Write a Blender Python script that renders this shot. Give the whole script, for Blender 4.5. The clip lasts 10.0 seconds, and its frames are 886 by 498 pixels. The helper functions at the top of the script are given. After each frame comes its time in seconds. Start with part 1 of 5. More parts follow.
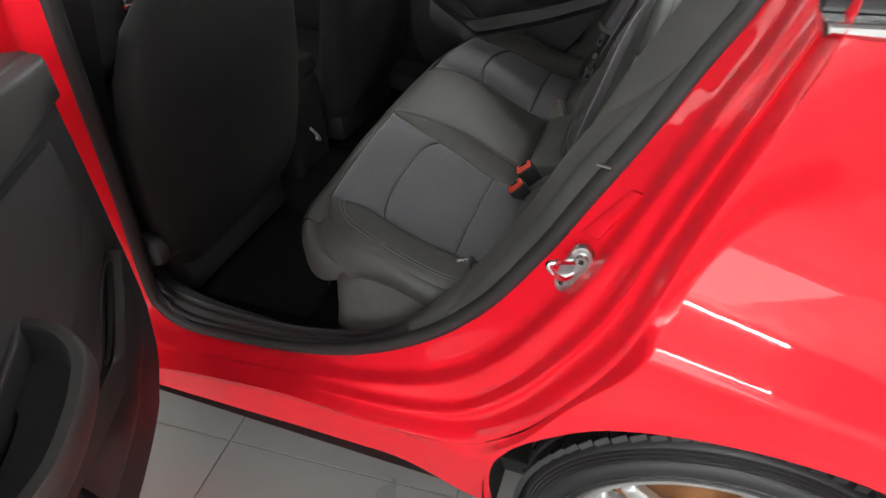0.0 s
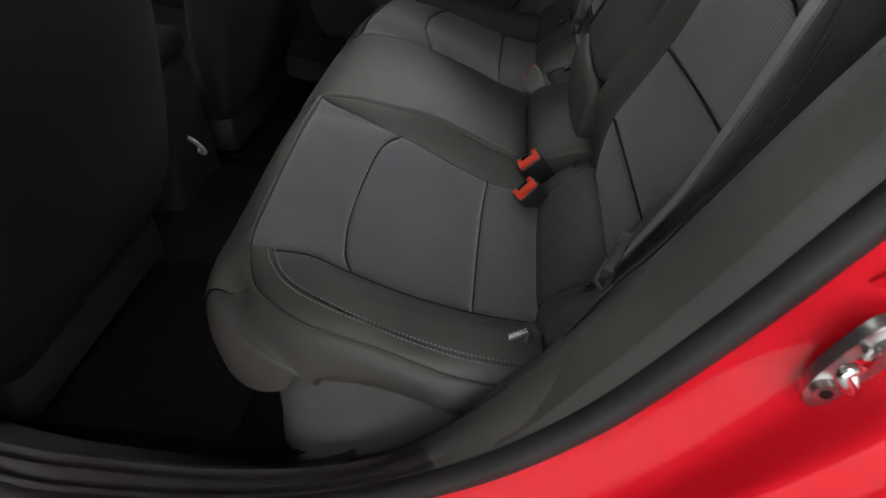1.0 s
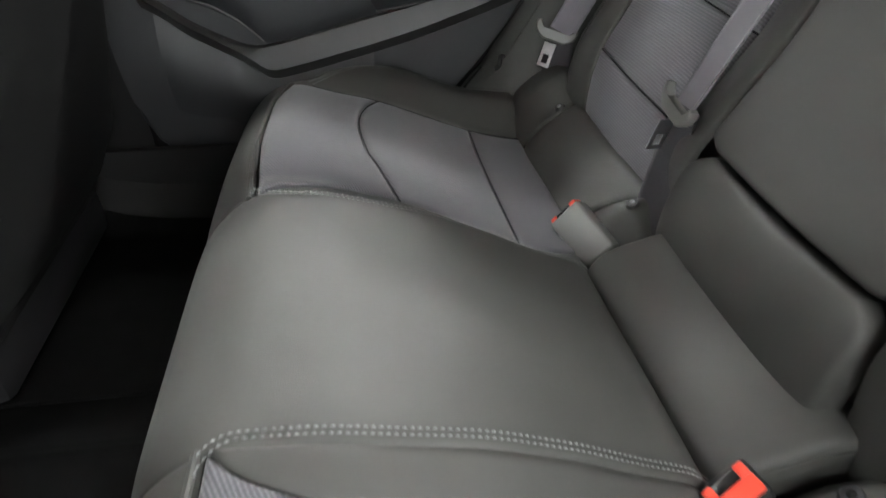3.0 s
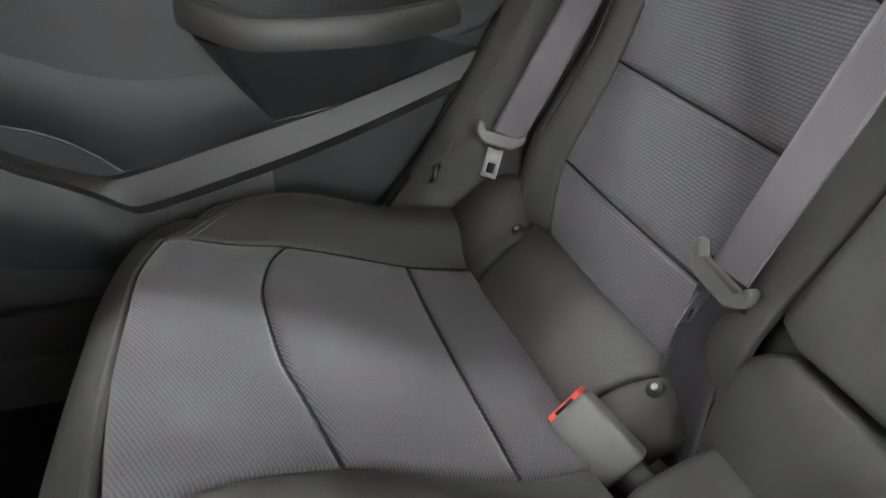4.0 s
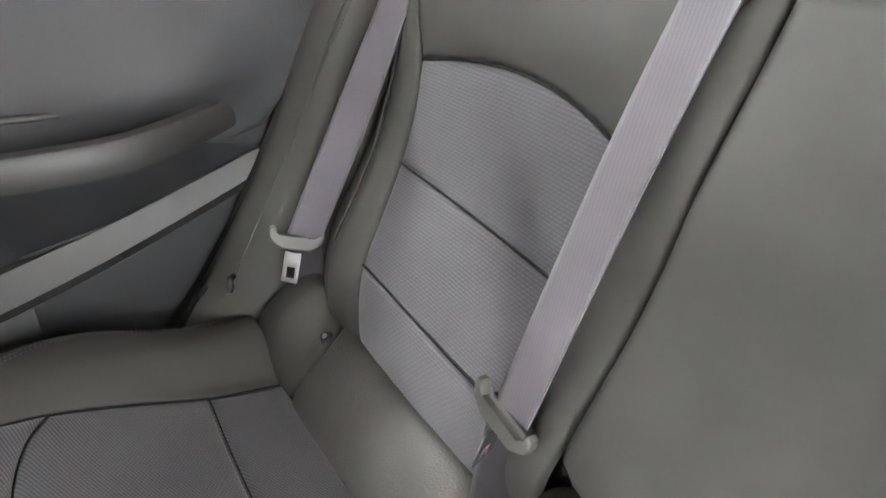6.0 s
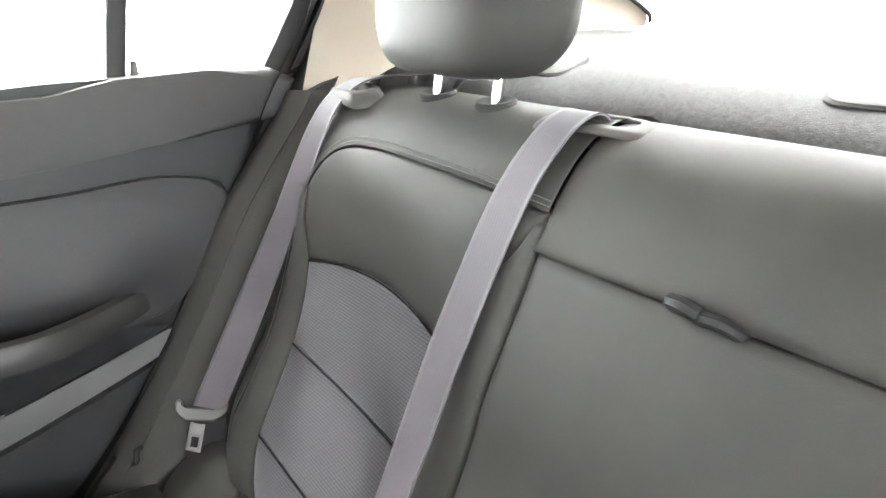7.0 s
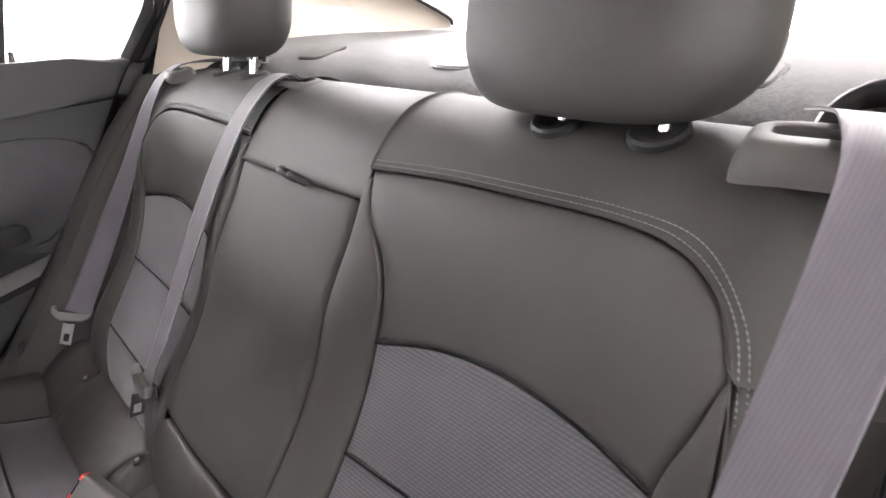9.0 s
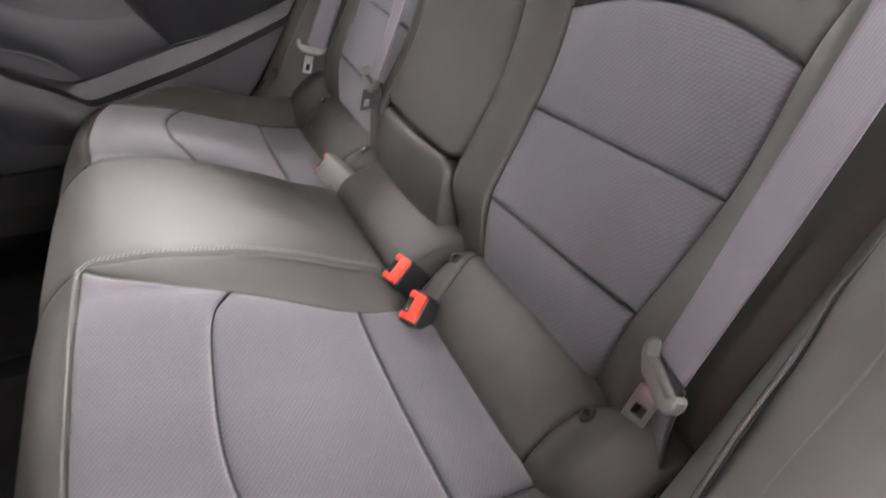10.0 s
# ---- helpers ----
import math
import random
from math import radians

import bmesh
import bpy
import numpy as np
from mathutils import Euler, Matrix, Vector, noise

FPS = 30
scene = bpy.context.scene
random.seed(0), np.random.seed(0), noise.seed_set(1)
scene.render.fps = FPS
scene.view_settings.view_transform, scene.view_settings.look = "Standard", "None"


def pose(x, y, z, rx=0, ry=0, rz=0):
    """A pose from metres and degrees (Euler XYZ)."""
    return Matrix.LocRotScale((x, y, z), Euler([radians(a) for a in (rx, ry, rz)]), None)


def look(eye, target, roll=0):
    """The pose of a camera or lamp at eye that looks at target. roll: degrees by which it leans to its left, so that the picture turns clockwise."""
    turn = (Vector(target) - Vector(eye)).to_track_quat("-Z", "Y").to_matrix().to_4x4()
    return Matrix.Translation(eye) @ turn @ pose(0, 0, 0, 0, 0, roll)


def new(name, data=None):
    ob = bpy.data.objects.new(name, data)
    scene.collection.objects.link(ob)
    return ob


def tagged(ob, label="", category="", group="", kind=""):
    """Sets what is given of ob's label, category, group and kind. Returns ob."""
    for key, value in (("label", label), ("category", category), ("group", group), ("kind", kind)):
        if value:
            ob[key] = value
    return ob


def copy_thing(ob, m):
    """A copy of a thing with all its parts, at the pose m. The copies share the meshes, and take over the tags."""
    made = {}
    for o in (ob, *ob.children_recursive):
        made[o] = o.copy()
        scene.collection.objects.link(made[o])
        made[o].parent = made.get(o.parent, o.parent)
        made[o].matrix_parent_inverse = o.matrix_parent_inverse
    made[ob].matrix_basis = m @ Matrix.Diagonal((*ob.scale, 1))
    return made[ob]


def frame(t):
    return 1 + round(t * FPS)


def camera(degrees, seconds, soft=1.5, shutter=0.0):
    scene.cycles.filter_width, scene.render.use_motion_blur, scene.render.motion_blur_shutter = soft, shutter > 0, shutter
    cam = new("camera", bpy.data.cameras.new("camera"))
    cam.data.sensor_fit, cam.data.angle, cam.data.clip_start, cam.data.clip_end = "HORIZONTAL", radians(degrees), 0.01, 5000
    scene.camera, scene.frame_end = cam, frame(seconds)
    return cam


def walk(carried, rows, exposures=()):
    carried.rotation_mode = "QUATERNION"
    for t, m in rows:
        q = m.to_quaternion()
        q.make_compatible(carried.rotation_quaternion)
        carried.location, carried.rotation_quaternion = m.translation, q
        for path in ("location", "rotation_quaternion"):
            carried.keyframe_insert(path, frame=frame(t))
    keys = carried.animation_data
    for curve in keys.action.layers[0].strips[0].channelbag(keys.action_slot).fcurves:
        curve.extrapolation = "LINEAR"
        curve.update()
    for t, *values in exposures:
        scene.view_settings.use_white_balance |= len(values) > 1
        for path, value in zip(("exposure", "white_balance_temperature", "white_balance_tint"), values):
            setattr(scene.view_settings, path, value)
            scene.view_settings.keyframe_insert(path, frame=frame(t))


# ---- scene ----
cam = camera(73.5, 10.0, shutter=0.2)
PATH = [
    (0, (0.178, -1.403, 1.324), (-0.378, 0.051, 0.067), -2.0),
    (0.5, (0.001, -1.22, 1.199), (-0.443, 0.264, -0.066), -1.9),
    (1, (-0.105, -1.036, 1.085), (-0.312, 0.492, -0.189), -1.4),
    (1.5, (-0.192, -0.884, 1.028), (-0.234, 0.66, -0.242), -0.7),
    (2, (-0.26, -0.731, 0.997), (-0.208, 0.797, -0.292), -0.5),
    (2.2, (-0.274, -0.671, 0.986), (-0.184, 0.856, -0.302), -0.1),
    (3.3, (-0.329, -0.274, 0.951), (-0.002, 1.335, -0.191), 1.2),
    (3.5, (-0.331, -0.218, 0.962), (0.052, 1.395, -0.156), 1.1),
    (4, (-0.308, -0.104, 0.963), (0.257, 1.483, -0.115), 1.4),
    (4.5, (-0.271, -0.067, 0.952), (0.464, 1.458, -0.114), 1.2),
    (5, (-0.241, -0.049, 0.93), (0.603, 1.419, -0.134), 1.1),
    (5.5, (-0.214, -0.045, 0.947), (0.703, 1.38, -0.114), 1.1),
    (6, (-0.208, -0.055, 1.049), (0.778, 1.339, 0.006), 2.0),
    (6.2, (-0.207, -0.067, 1.088), (0.845, 1.348, 0.143), 2.3),
    (7.3, (-0.176, -0.224, 1.179), (1.059, 1.204, 0.518), 2.5),
    (7.5, (-0.171, -0.264, 1.178), (1.075, 1.157, 0.525), 2.5),
    (8, (-0.188, -0.39, 1.181), (1.087, 1.009, 0.535), 2.3),
    (8.5, (-0.176, -0.507, 1.163), (1.117, 0.879, 0.525), 2.2),
    (9, (-0.168, -0.621, 1.155), (1.124, 0.764, 0.512), 1.9),
    (9.5, (-0.222, -0.707, 1.09), (0.885, 0.746, 0.276), 1.0),
    (10, (-0.281, -0.776, 1.022), (0.405, 0.742, -0.086), -0.4),
]
walk(cam, [(t, look(eye, target, roll)) for t, eye, target, roll in PATH],
     exposures=[(0, -0.03, 6500, 8), (0.5, -0.14, 6500, 7), (1.0, -0.28, 6350, 6), (2.0, 0.6, 6350, 7), (3.3, 1.4, 6350, 7), (4.2, 1.75, 6400, 7), (6, 2.33, 6450, 9), (7.3, 2.2, 6400, 7), (8.3, 1.52, 6500, 11), (9.0, 1.5, 6560, 17), (9.5, 1.84, 6600, 20), (10, 1.75, 6620, 20)])

# ---------------------------------------------------------------- world and light
world = bpy.data.worlds.new("showroom_air")
scene.world = world
world.use_nodes = True
world.node_tree.nodes["Background"].inputs[0].default_value = (0.95, 0.97, 1.0, 1)
world.node_tree.nodes["Background"].inputs[1].default_value = 0.25


# ---------------------------------------------------------------- units
# The car is drawn in units of its own plan: K metres each, the ground at -LIFT.
K, LIFT = 0.94, 0.06


def W(p):
    return Vector((K * p[0], K * p[1], K * (p[2] + LIFT)))


# ---------------------------------------------------------------- materials
def material(name, colour, rough=0.6, metal=0.0, coat=0.0, grain=None, bump=0.0, vary=0.0, vary_scale=8.0, spec=0.5, sheen=0.0, rough_vary=0.0, placed=False):
    """A plain surface with fine grain (scale per metre), bump, and slow tonal variation."""
    m = bpy.data.materials.new(name)
    m.use_nodes = True
    nt = m.node_tree
    b = nt.nodes["Principled BSDF"]
    b.inputs["Base Color"].default_value = (*colour, 1)
    b.inputs["Roughness"].default_value = rough
    b.inputs["Metallic"].default_value = metal
    b.inputs["Coat Weight"].default_value = coat
    b.inputs["Coat Roughness"].default_value = 0.03
    b.inputs["Specular IOR Level"].default_value = spec
    b.inputs["Sheen Weight"].default_value = sheen
    tc = nt.nodes.new("ShaderNodeTexCoord")
    spot = nt.nodes.new("ShaderNodeNewGeometry").outputs["Position"] if placed else tc.outputs["Object"]
    if vary:
        n = nt.nodes.new("ShaderNodeTexNoise")
        n.inputs["Scale"].default_value, n.inputs["Detail"].default_value = vary_scale, 5
        nt.links.new(spot, n.inputs["Vector"])
        r = nt.nodes.new("ShaderNodeMapRange")
        r.inputs[1].default_value, r.inputs[2].default_value = 0.3, 0.7
        r.inputs[3].default_value, r.inputs[4].default_value = 1 - vary, 1 + vary
        nt.links.new(n.outputs["Fac"], r.inputs[0])
        x = nt.nodes.new("ShaderNodeMix")
        x.data_type, x.blend_type = "RGBA", "MULTIPLY"
        x.inputs[0].default_value = 1
        x.inputs[6].default_value = (*colour, 1)
        nt.links.new(r.outputs[0], x.inputs[7])
        nt.links.new(x.outputs[2], b.inputs["Base Color"])
        if rough_vary:
            q = nt.nodes.new("ShaderNodeMapRange")
            q.inputs[1].default_value, q.inputs[2].default_value = 0.3, 0.7
            q.inputs[3].default_value, q.inputs[4].default_value = rough - rough_vary, rough + rough_vary
            nt.links.new(n.outputs["Fac"], q.inputs[0])
            nt.links.new(q.outputs[0], b.inputs["Roughness"])
    if grain:
        g = nt.nodes.new("ShaderNodeTexVoronoi" if grain > 0 else "ShaderNodeTexNoise")
        g.inputs["Scale"].default_value = abs(grain)
        nt.links.new(tc.outputs["Object"], g.inputs["Vector"])
        u = nt.nodes.new("ShaderNodeBump")
        u.inputs["Strength"].default_value, u.inputs["Distance"].default_value = bump, 0.001
        nt.links.new(g.outputs[0], u.inputs["Height"])
        nt.links.new(u.outputs[0], b.inputs["Normal"])
    return m


def woven(name, colour, dark, cell_w, cell_h, depth, rough=0.9, sheen=0.3, shift=0.5, turn=0.0):
    """Cloth with rows of small cells, laid along the mesh's own metre grid."""
    m = material(name, colour, rough, sheen=sheen)
    nt = m.node_tree
    b = nt.nodes["Principled BSDF"]
    uv = nt.nodes.new("ShaderNodeUVMap")
    br = nt.nodes.new("ShaderNodeTexBrick")
    br.offset, br.offset_frequency = shift, 2
    br.inputs["Scale"].default_value = 1.0
    br.inputs["Brick Width"].default_value, br.inputs["Row Height"].default_value = cell_w, cell_h
    br.inputs["Mortar Size"].default_value, br.inputs["Mortar Smooth"].default_value = cell_h * 0.28, 1.0
    br.inputs["Color1"].default_value = (*colour, 1)
    br.inputs["Color2"].default_value = (*[c * 0.86 for c in colour], 1)
    br.inputs["Mortar"].default_value = (*dark, 1)
    mp = nt.nodes.new("ShaderNodeMapping")
    mp.inputs["Rotation"].default_value = (0, 0, radians(turn))
    nt.links.new(uv.outputs[0], mp.inputs["Vector"])
    nt.links.new(mp.outputs[0], br.inputs["Vector"])
    n = nt.nodes.new("ShaderNodeTexNoise")
    n.inputs["Scale"].default_value, n.inputs["Detail"].default_value = 9, 4
    nt.links.new(uv.outputs[0], n.inputs["Vector"])
    r = nt.nodes.new("ShaderNodeMapRange")
    r.inputs[1].default_value, r.inputs[2].default_value, r.inputs[3].default_value, r.inputs[4].default_value = 0.3, 0.7, 0.88, 1.12
    nt.links.new(n.outputs["Fac"], r.inputs[0])
    x = nt.nodes.new("ShaderNodeMix")
    x.data_type, x.blend_type = "RGBA", "MULTIPLY"
    x.inputs[0].default_value = 1
    nt.links.new(br.outputs["Color"], x.inputs[6])
    nt.links.new(r.outputs[0], x.inputs[7])
    nt.links.new(x.outputs[2], b.inputs["Base Color"])
    u = nt.nodes.new("ShaderNodeBump")
    u.invert = True
    u.inputs["Strength"].default_value, u.inputs["Distance"].default_value = depth, 0.0008
    nt.links.new(br.outputs["Fac"], u.inputs["Height"])
    nt.links.new(u.outputs[0], b.inputs["Normal"])
    return m


def ribbed(name, colour, dark, rib, cord, turn, slant, depth, twist=0.5, rough=0.9, sheen=0.3):
    """Cloth with raised ribs (spacing rib, laid at turn degrees) of twisted cords (spacing cord, at slant degrees)."""
    m = material(name, colour, rough, sheen=sheen)
    nt = m.node_tree
    b = nt.nodes["Principled BSDF"]
    uv = nt.nodes.new("ShaderNodeUVMap")
    waves = []
    for spacing, angle in ((rib, turn), (cord, slant)):
        mp = nt.nodes.new("ShaderNodeMapping")
        mp.inputs["Rotation"].default_value = (0, 0, radians(angle))
        w = nt.nodes.new("ShaderNodeTexWave")
        w.wave_type, w.bands_direction, w.wave_profile = "BANDS", "Y", "SIN"
        w.inputs["Scale"].default_value = math.pi / 10 / spacing
        w.inputs["Distortion"].default_value, w.inputs["Detail"].default_value = 0.0, 0.0
        nt.links.new(uv.outputs[0], mp.inputs["Vector"])
        nt.links.new(mp.outputs[0], w.inputs["Vector"])
        waves.append(w)
    k = nt.nodes.new("ShaderNodeMapRange")
    k.inputs[3].default_value, k.inputs[4].default_value = 1 - twist, 1.0
    nt.links.new(waves[1].outputs["Fac"], k.inputs[0])
    f = nt.nodes.new("ShaderNodeMath")
    f.operation = "MULTIPLY"
    nt.links.new(waves[0].outputs["Fac"], f.inputs[0])
    nt.links.new(k.outputs[0], f.inputs[1])
    n = nt.nodes.new("ShaderNodeTexNoise")
    n.inputs["Scale"].default_value, n.inputs["Detail"].default_value = 9, 4
    nt.links.new(uv.outputs[0], n.inputs["Vector"])
    r = nt.nodes.new("ShaderNodeMapRange")
    r.inputs[1].default_value, r.inputs[2].default_value, r.inputs[3].default_value, r.inputs[4].default_value = 0.3, 0.7, 0.90, 1.10
    nt.links.new(n.outputs["Fac"], r.inputs[0])
    c = nt.nodes.new("ShaderNodeMix")
    c.data_type = "RGBA"
    c.inputs[6].default_value, c.inputs[7].default_value = (*dark, 1), (*colour, 1)
    nt.links.new(f.outputs[0], c.inputs[0])
    x = nt.nodes.new("ShaderNodeMix")
    x.data_type, x.blend_type = "RGBA", "MULTIPLY"
    x.inputs[0].default_value = 1
    nt.links.new(c.outputs[2], x.inputs[6])
    nt.links.new(r.outputs[0], x.inputs[7])
    nt.links.new(x.outputs[2], b.inputs["Base Color"])
    u = nt.nodes.new("ShaderNodeBump")
    u.inputs["Strength"].default_value, u.inputs["Distance"].default_value = depth, 0.0008
    nt.links.new(f.outputs[0], u.inputs["Height"])
    nt.links.new(u.outputs[0], b.inputs["Normal"])
    return m


def glowing(name, colour, strength):
    m = bpy.data.materials.new(name)
    m.use_nodes = True
    nt = m.node_tree
    nt.nodes.remove(nt.nodes["Principled BSDF"])
    e = nt.nodes.new("ShaderNodeEmission")
    e.inputs[0].default_value, e.inputs[1].default_value = (*colour, 1), strength
    nt.links.new(e.outputs[0], nt.nodes["Material Output"].inputs[0])
    return m


VINYL = material("charcoal_vinyl", (0.0500, 0.0500, 0.0465), 0.56, spec=0.38, grain=1500, bump=0.16, vary=0.20, vary_scale=7, rough_vary=0.06)
# front seats' vinyl, made near black: the front cabin's shade is in the colour
FRONT_SHADED = material("shaded_front_vinyl", (0.010, 0.010, 0.010), 0.75, grain=900, bump=0.25, vary=0.12, vary_scale=7, spec=0.2)
CLOTH = ribbed("ribbed_cloth", (0.098, 0.098, 0.110), (0.039, 0.039, 0.045), 0.0029, 0.0036, 27, -38, 0.45, 0.35)
CLOTH_BACK = ribbed("braided_cloth", (0.116, 0.116, 0.129), (0.066, 0.066, 0.074), 0.0036, 0.0048, 0, 52, 0.35, 0.45)
WEBBING = ribbed("belt_webbing", (0.118, 0.109, 0.126), (0.100, 0.093, 0.108), 0.0030, 0.0021, 82, 38, 0.15, 0.35, rough=0.6, sheen=0.15)
# the same webbing low by the seat, with the shade there put into its colour
WEBBING_SHADED = woven("shaded_webbing", (0.021, 0.018, 0.023), (0.014, 0.012, 0.016), 0.0020, 0.0044, 0.3, rough=0.6, sheen=0.15)
TONGUE_STEEL = material("tongue_steel", (0.52, 0.52, 0.53), 0.3, metal=1.0, vary=0.1, vary_scale=60)
RUBBER_COLLAR = material("matt_black_collar", (0.010, 0.010, 0.010), 0.6)
SEAM = material("dark_seam_thread", (0.018, 0.018, 0.020), 0.9, spec=0.1)
THREAD = material("pale_thread", (0.175, 0.185, 0.182), 0.7)
CONSOLE = material("console_plastic", (0.007, 0.007, 0.007), 0.75, grain=1200, bump=0.2, vary=0.12, vary_scale=6, spec=0.25)
PLASTIC = material("black_plastic", (0.015, 0.015, 0.016), 0.5, grain=1200, bump=0.2, vary=0.12, vary_scale=6)
GUIDE = material("guide_plastic", (0.070, 0.068, 0.064), 0.55, grain=1400, bump=0.12, vary=0.06)
PLASTIC_GREY = material("grey_plastic", (0.115, 0.115, 0.108), 0.42, grain=1400, bump=0.12, vary=0.06)
DOOR_DARK = material("door_dark_skin", (0.021, 0.022, 0.0235), 0.52, grain=1000, bump=0.3, vary=0.10, vary_scale=5)
DOOR_INSERT = material("door_insert_skin", (0.030, 0.030, 0.032), 0.55, grain=900, bump=0.3, vary=0.10, vary_scale=5)
DOOR_UPPER = material("door_upper_skin", (0.042, 0.042, 0.042), 0.55, grain=1000, bump=0.25, vary=0.08, vary_scale=5)
DOOR_STRIP = material("door_strip_satin", (0.027, 0.0265, 0.026), 0.5, vary=0.06, vary_scale=9)
RUBBER = material("seal_rubber", (0.018, 0.018, 0.018), 0.55, grain=-500, bump=0.15, vary=0.2, vary_scale=12)
TYRE = material("tyre_rubber", (0.010, 0.010, 0.011), 0.5, grain=-700, bump=0.2, vary=0.25, vary_scale=14)
CARPET = material("floor_carpet", (0.006, 0.006, 0.006), 0.95, grain=-1400, bump=1.0, vary=0.25, vary_scale=30, spec=0.05)
FLAP = material("flap_vinyl", (0.0480, 0.0480, 0.0450), 0.55, grain=-420, bump=0.5, vary=0.12, vary_scale=30, rough_vary=0.05)
RISER = material("riser_carpet", (0.085, 0.083, 0.080), 0.95, grain=-1400, bump=0.8, vary=0.12, vary_scale=25, spec=0.1)
FELT = material("shelf_felt", (0.055, 0.055, 0.056), 0.78, grain=-900, bump=1.0, vary=0.45, vary_scale=190, spec=0.4, sheen=0.3)
BEIGE = material("pillar_beige", (0.56, 0.51, 0.43), 0.6, grain=-900, bump=0.2, vary=0.04)
RED = material("red_car_paint", (0.73, 0.008, 0.021), 0.45, metal=0.0, spec=0.12, coat=0.9, vary=0.03, vary_scale=3)
CHROME = material("bright_chrome", (0.82, 0.82, 0.82), 0.10, metal=1.0)
STUD_STEEL = material("dull_rivet_steel", (0.40, 0.40, 0.40), 0.5, metal=1.0, vary=0.1, vary_scale=60)
STEEL = material("zinc_steel", (0.55, 0.54, 0.52), 0.28, metal=1.0, vary=0.15, vary_scale=60)
ALLOY = material("silver_alloy", (0.72, 0.72, 0.72), 0.28, metal=0.85, vary=0.04)
RED_BUTTON = material("red_button", (0.72, 0.060, 0.032), 0.35)
GRILLE = material("speaker_cover", (0.15, 0.15, 0.15), 0.55, grain=700, bump=0.5)
BLACK = material("gloss_black", (0.012, 0.012, 0.013), 0.2)
RUST = material("brake_rust", (0.22, 0.09, 0.03), 0.8, vary=0.3, vary_scale=40)
TILE = material("floor_tile", (0.23, 0.223, 0.218), 0.30, vary=0.06, vary_scale=2.7, rough_vary=0.03, placed=True)
GROUT = material("tile_joint", (0.10, 0.098, 0.095), 0.85, vary=0.1)
WALL = material("white_wall_paint", (0.80, 0.80, 0.79), 0.75, vary=0.03, vary_scale=2)
WALL_GREY = material("grey_ceiling_paint", (0.22, 0.22, 0.22), 0.75, vary=0.03, vary_scale=2)
FLOOR_BLACK = material("underbody_black", (0.012, 0.012, 0.012), 0.8, vary=0.2)
LABEL_WHITE = material("label_thread_white", (0.75, 0.75, 0.73), 0.7)

glass = bpy.data.materials.new("car_glass")
glass.use_nodes = True
_g = glass.node_tree.nodes["Principled BSDF"]
_g.inputs["Base Color"].default_value = (0.93, 0.96, 0.95, 1)
_g.inputs["Transmission Weight"].default_value, _g.inputs["Roughness"].default_value, _g.inputs["IOR"].default_value = 1.0, 0.0, 1.01
TUBE = glowing("tube_light", (1.0, 0.98, 0.96), 60.0)
TUBE_NEAR = glowing("near_tube_light", (1.0, 0.98, 0.96), 130.0)
TUBE_STRONG = glowing("bright_tube_light", (1.0, 0.98, 0.96), 260.0)
DAY = glowing("day_backdrop", (1.0, 1.0, 1.0), 7.0)
DAY_REAR = glowing("rear_day_backdrop", (1.0, 1.0, 1.0), 4.0)
# unseen glows on the left and in front, added to light paint and cabin
GLOW_LEFT = glowing("added_left_glow", (1.0, 1.0, 1.0), 5.2)
GLOW_FRONT = glowing("added_front_glow", (1.0, 1.0, 1.0), 2.4)


# ---------------------------------------------------------------- mesh tools
def thing(name, label, category, group="", kind="", at=(0, 0, 0)):
    ob = new(name)
    ob.empty_display_size = 0.05
    ob.location = W(at)
    return tagged(ob, label, category, group, kind)


def mesh_part(name, verts, faces, mat, parent, label="", uvs=None, smooth=True, raw=False):
    """One mesh object; verts in plan units (raw: metres)."""
    me = bpy.data.meshes.new(name)
    vs = [tuple(v) if raw else tuple(W(v)) for v in verts]
    if parent is not None:
        o = parent_origin(parent)
        vs = [(v[0] - o[0], v[1] - o[1], v[2] - o[2]) for v in vs]
    me.from_pydata(vs, [], faces)
    if uvs is not None:
        lay = me.uv_layers.new(name="UVMap")
        idx = np.empty(len(me.loops), dtype=np.int32)
        me.loops.foreach_get("vertex_index", idx)
        lay.data.foreach_set("uv", np.asarray(uvs, dtype=np.float32)[idx].ravel())
    me.materials.append(mat)
    if smooth:
        me.polygons.foreach_set("use_smooth", [True] * len(me.polygons))
    me.update()
    ob = new(name, me)
    if parent is not None:
        ob.parent = parent
    if label:
        tagged(ob, label)
    return ob


def parent_origin(ob):
    o = Vector((0, 0, 0))
    while ob is not None:
        o += ob.location
        ob = ob.parent
    return o


def part(name, bm, mat, parent, label="", smooth=True):
    """Links a bmesh (plan units) as one mesh object under a thing or part."""
    bmesh.ops.recalc_face_normals(bm, faces=bm.faces)
    bm.verts.index_update()
    verts = [v.co.copy() for v in bm.verts]
    faces = [[v.index for v in f.verts] for f in bm.faces]
    bm.free()
    ob = mesh_part(name, verts, faces, mat, parent, label, None, smooth)
    if smooth:
        ob.data.set_sharp_from_angle(angle=radians(40))
    return ob


def rbox(size, r=0.004, m=None, seg=2):
    """A box with rounded edges."""
    bm = bmesh.new()
    bmesh.ops.create_cube(bm, size=1, matrix=Matrix.Diagonal((*size, 1)))
    if r:
        bmesh.ops.bevel(bm, geom=bm.edges[:], offset=min(r, min(size) * 0.49), segments=seg, affect="EDGES", profile=0.5)
    if m is not None:
        bmesh.ops.transform(bm, matrix=m, verts=bm.verts)
    return bm


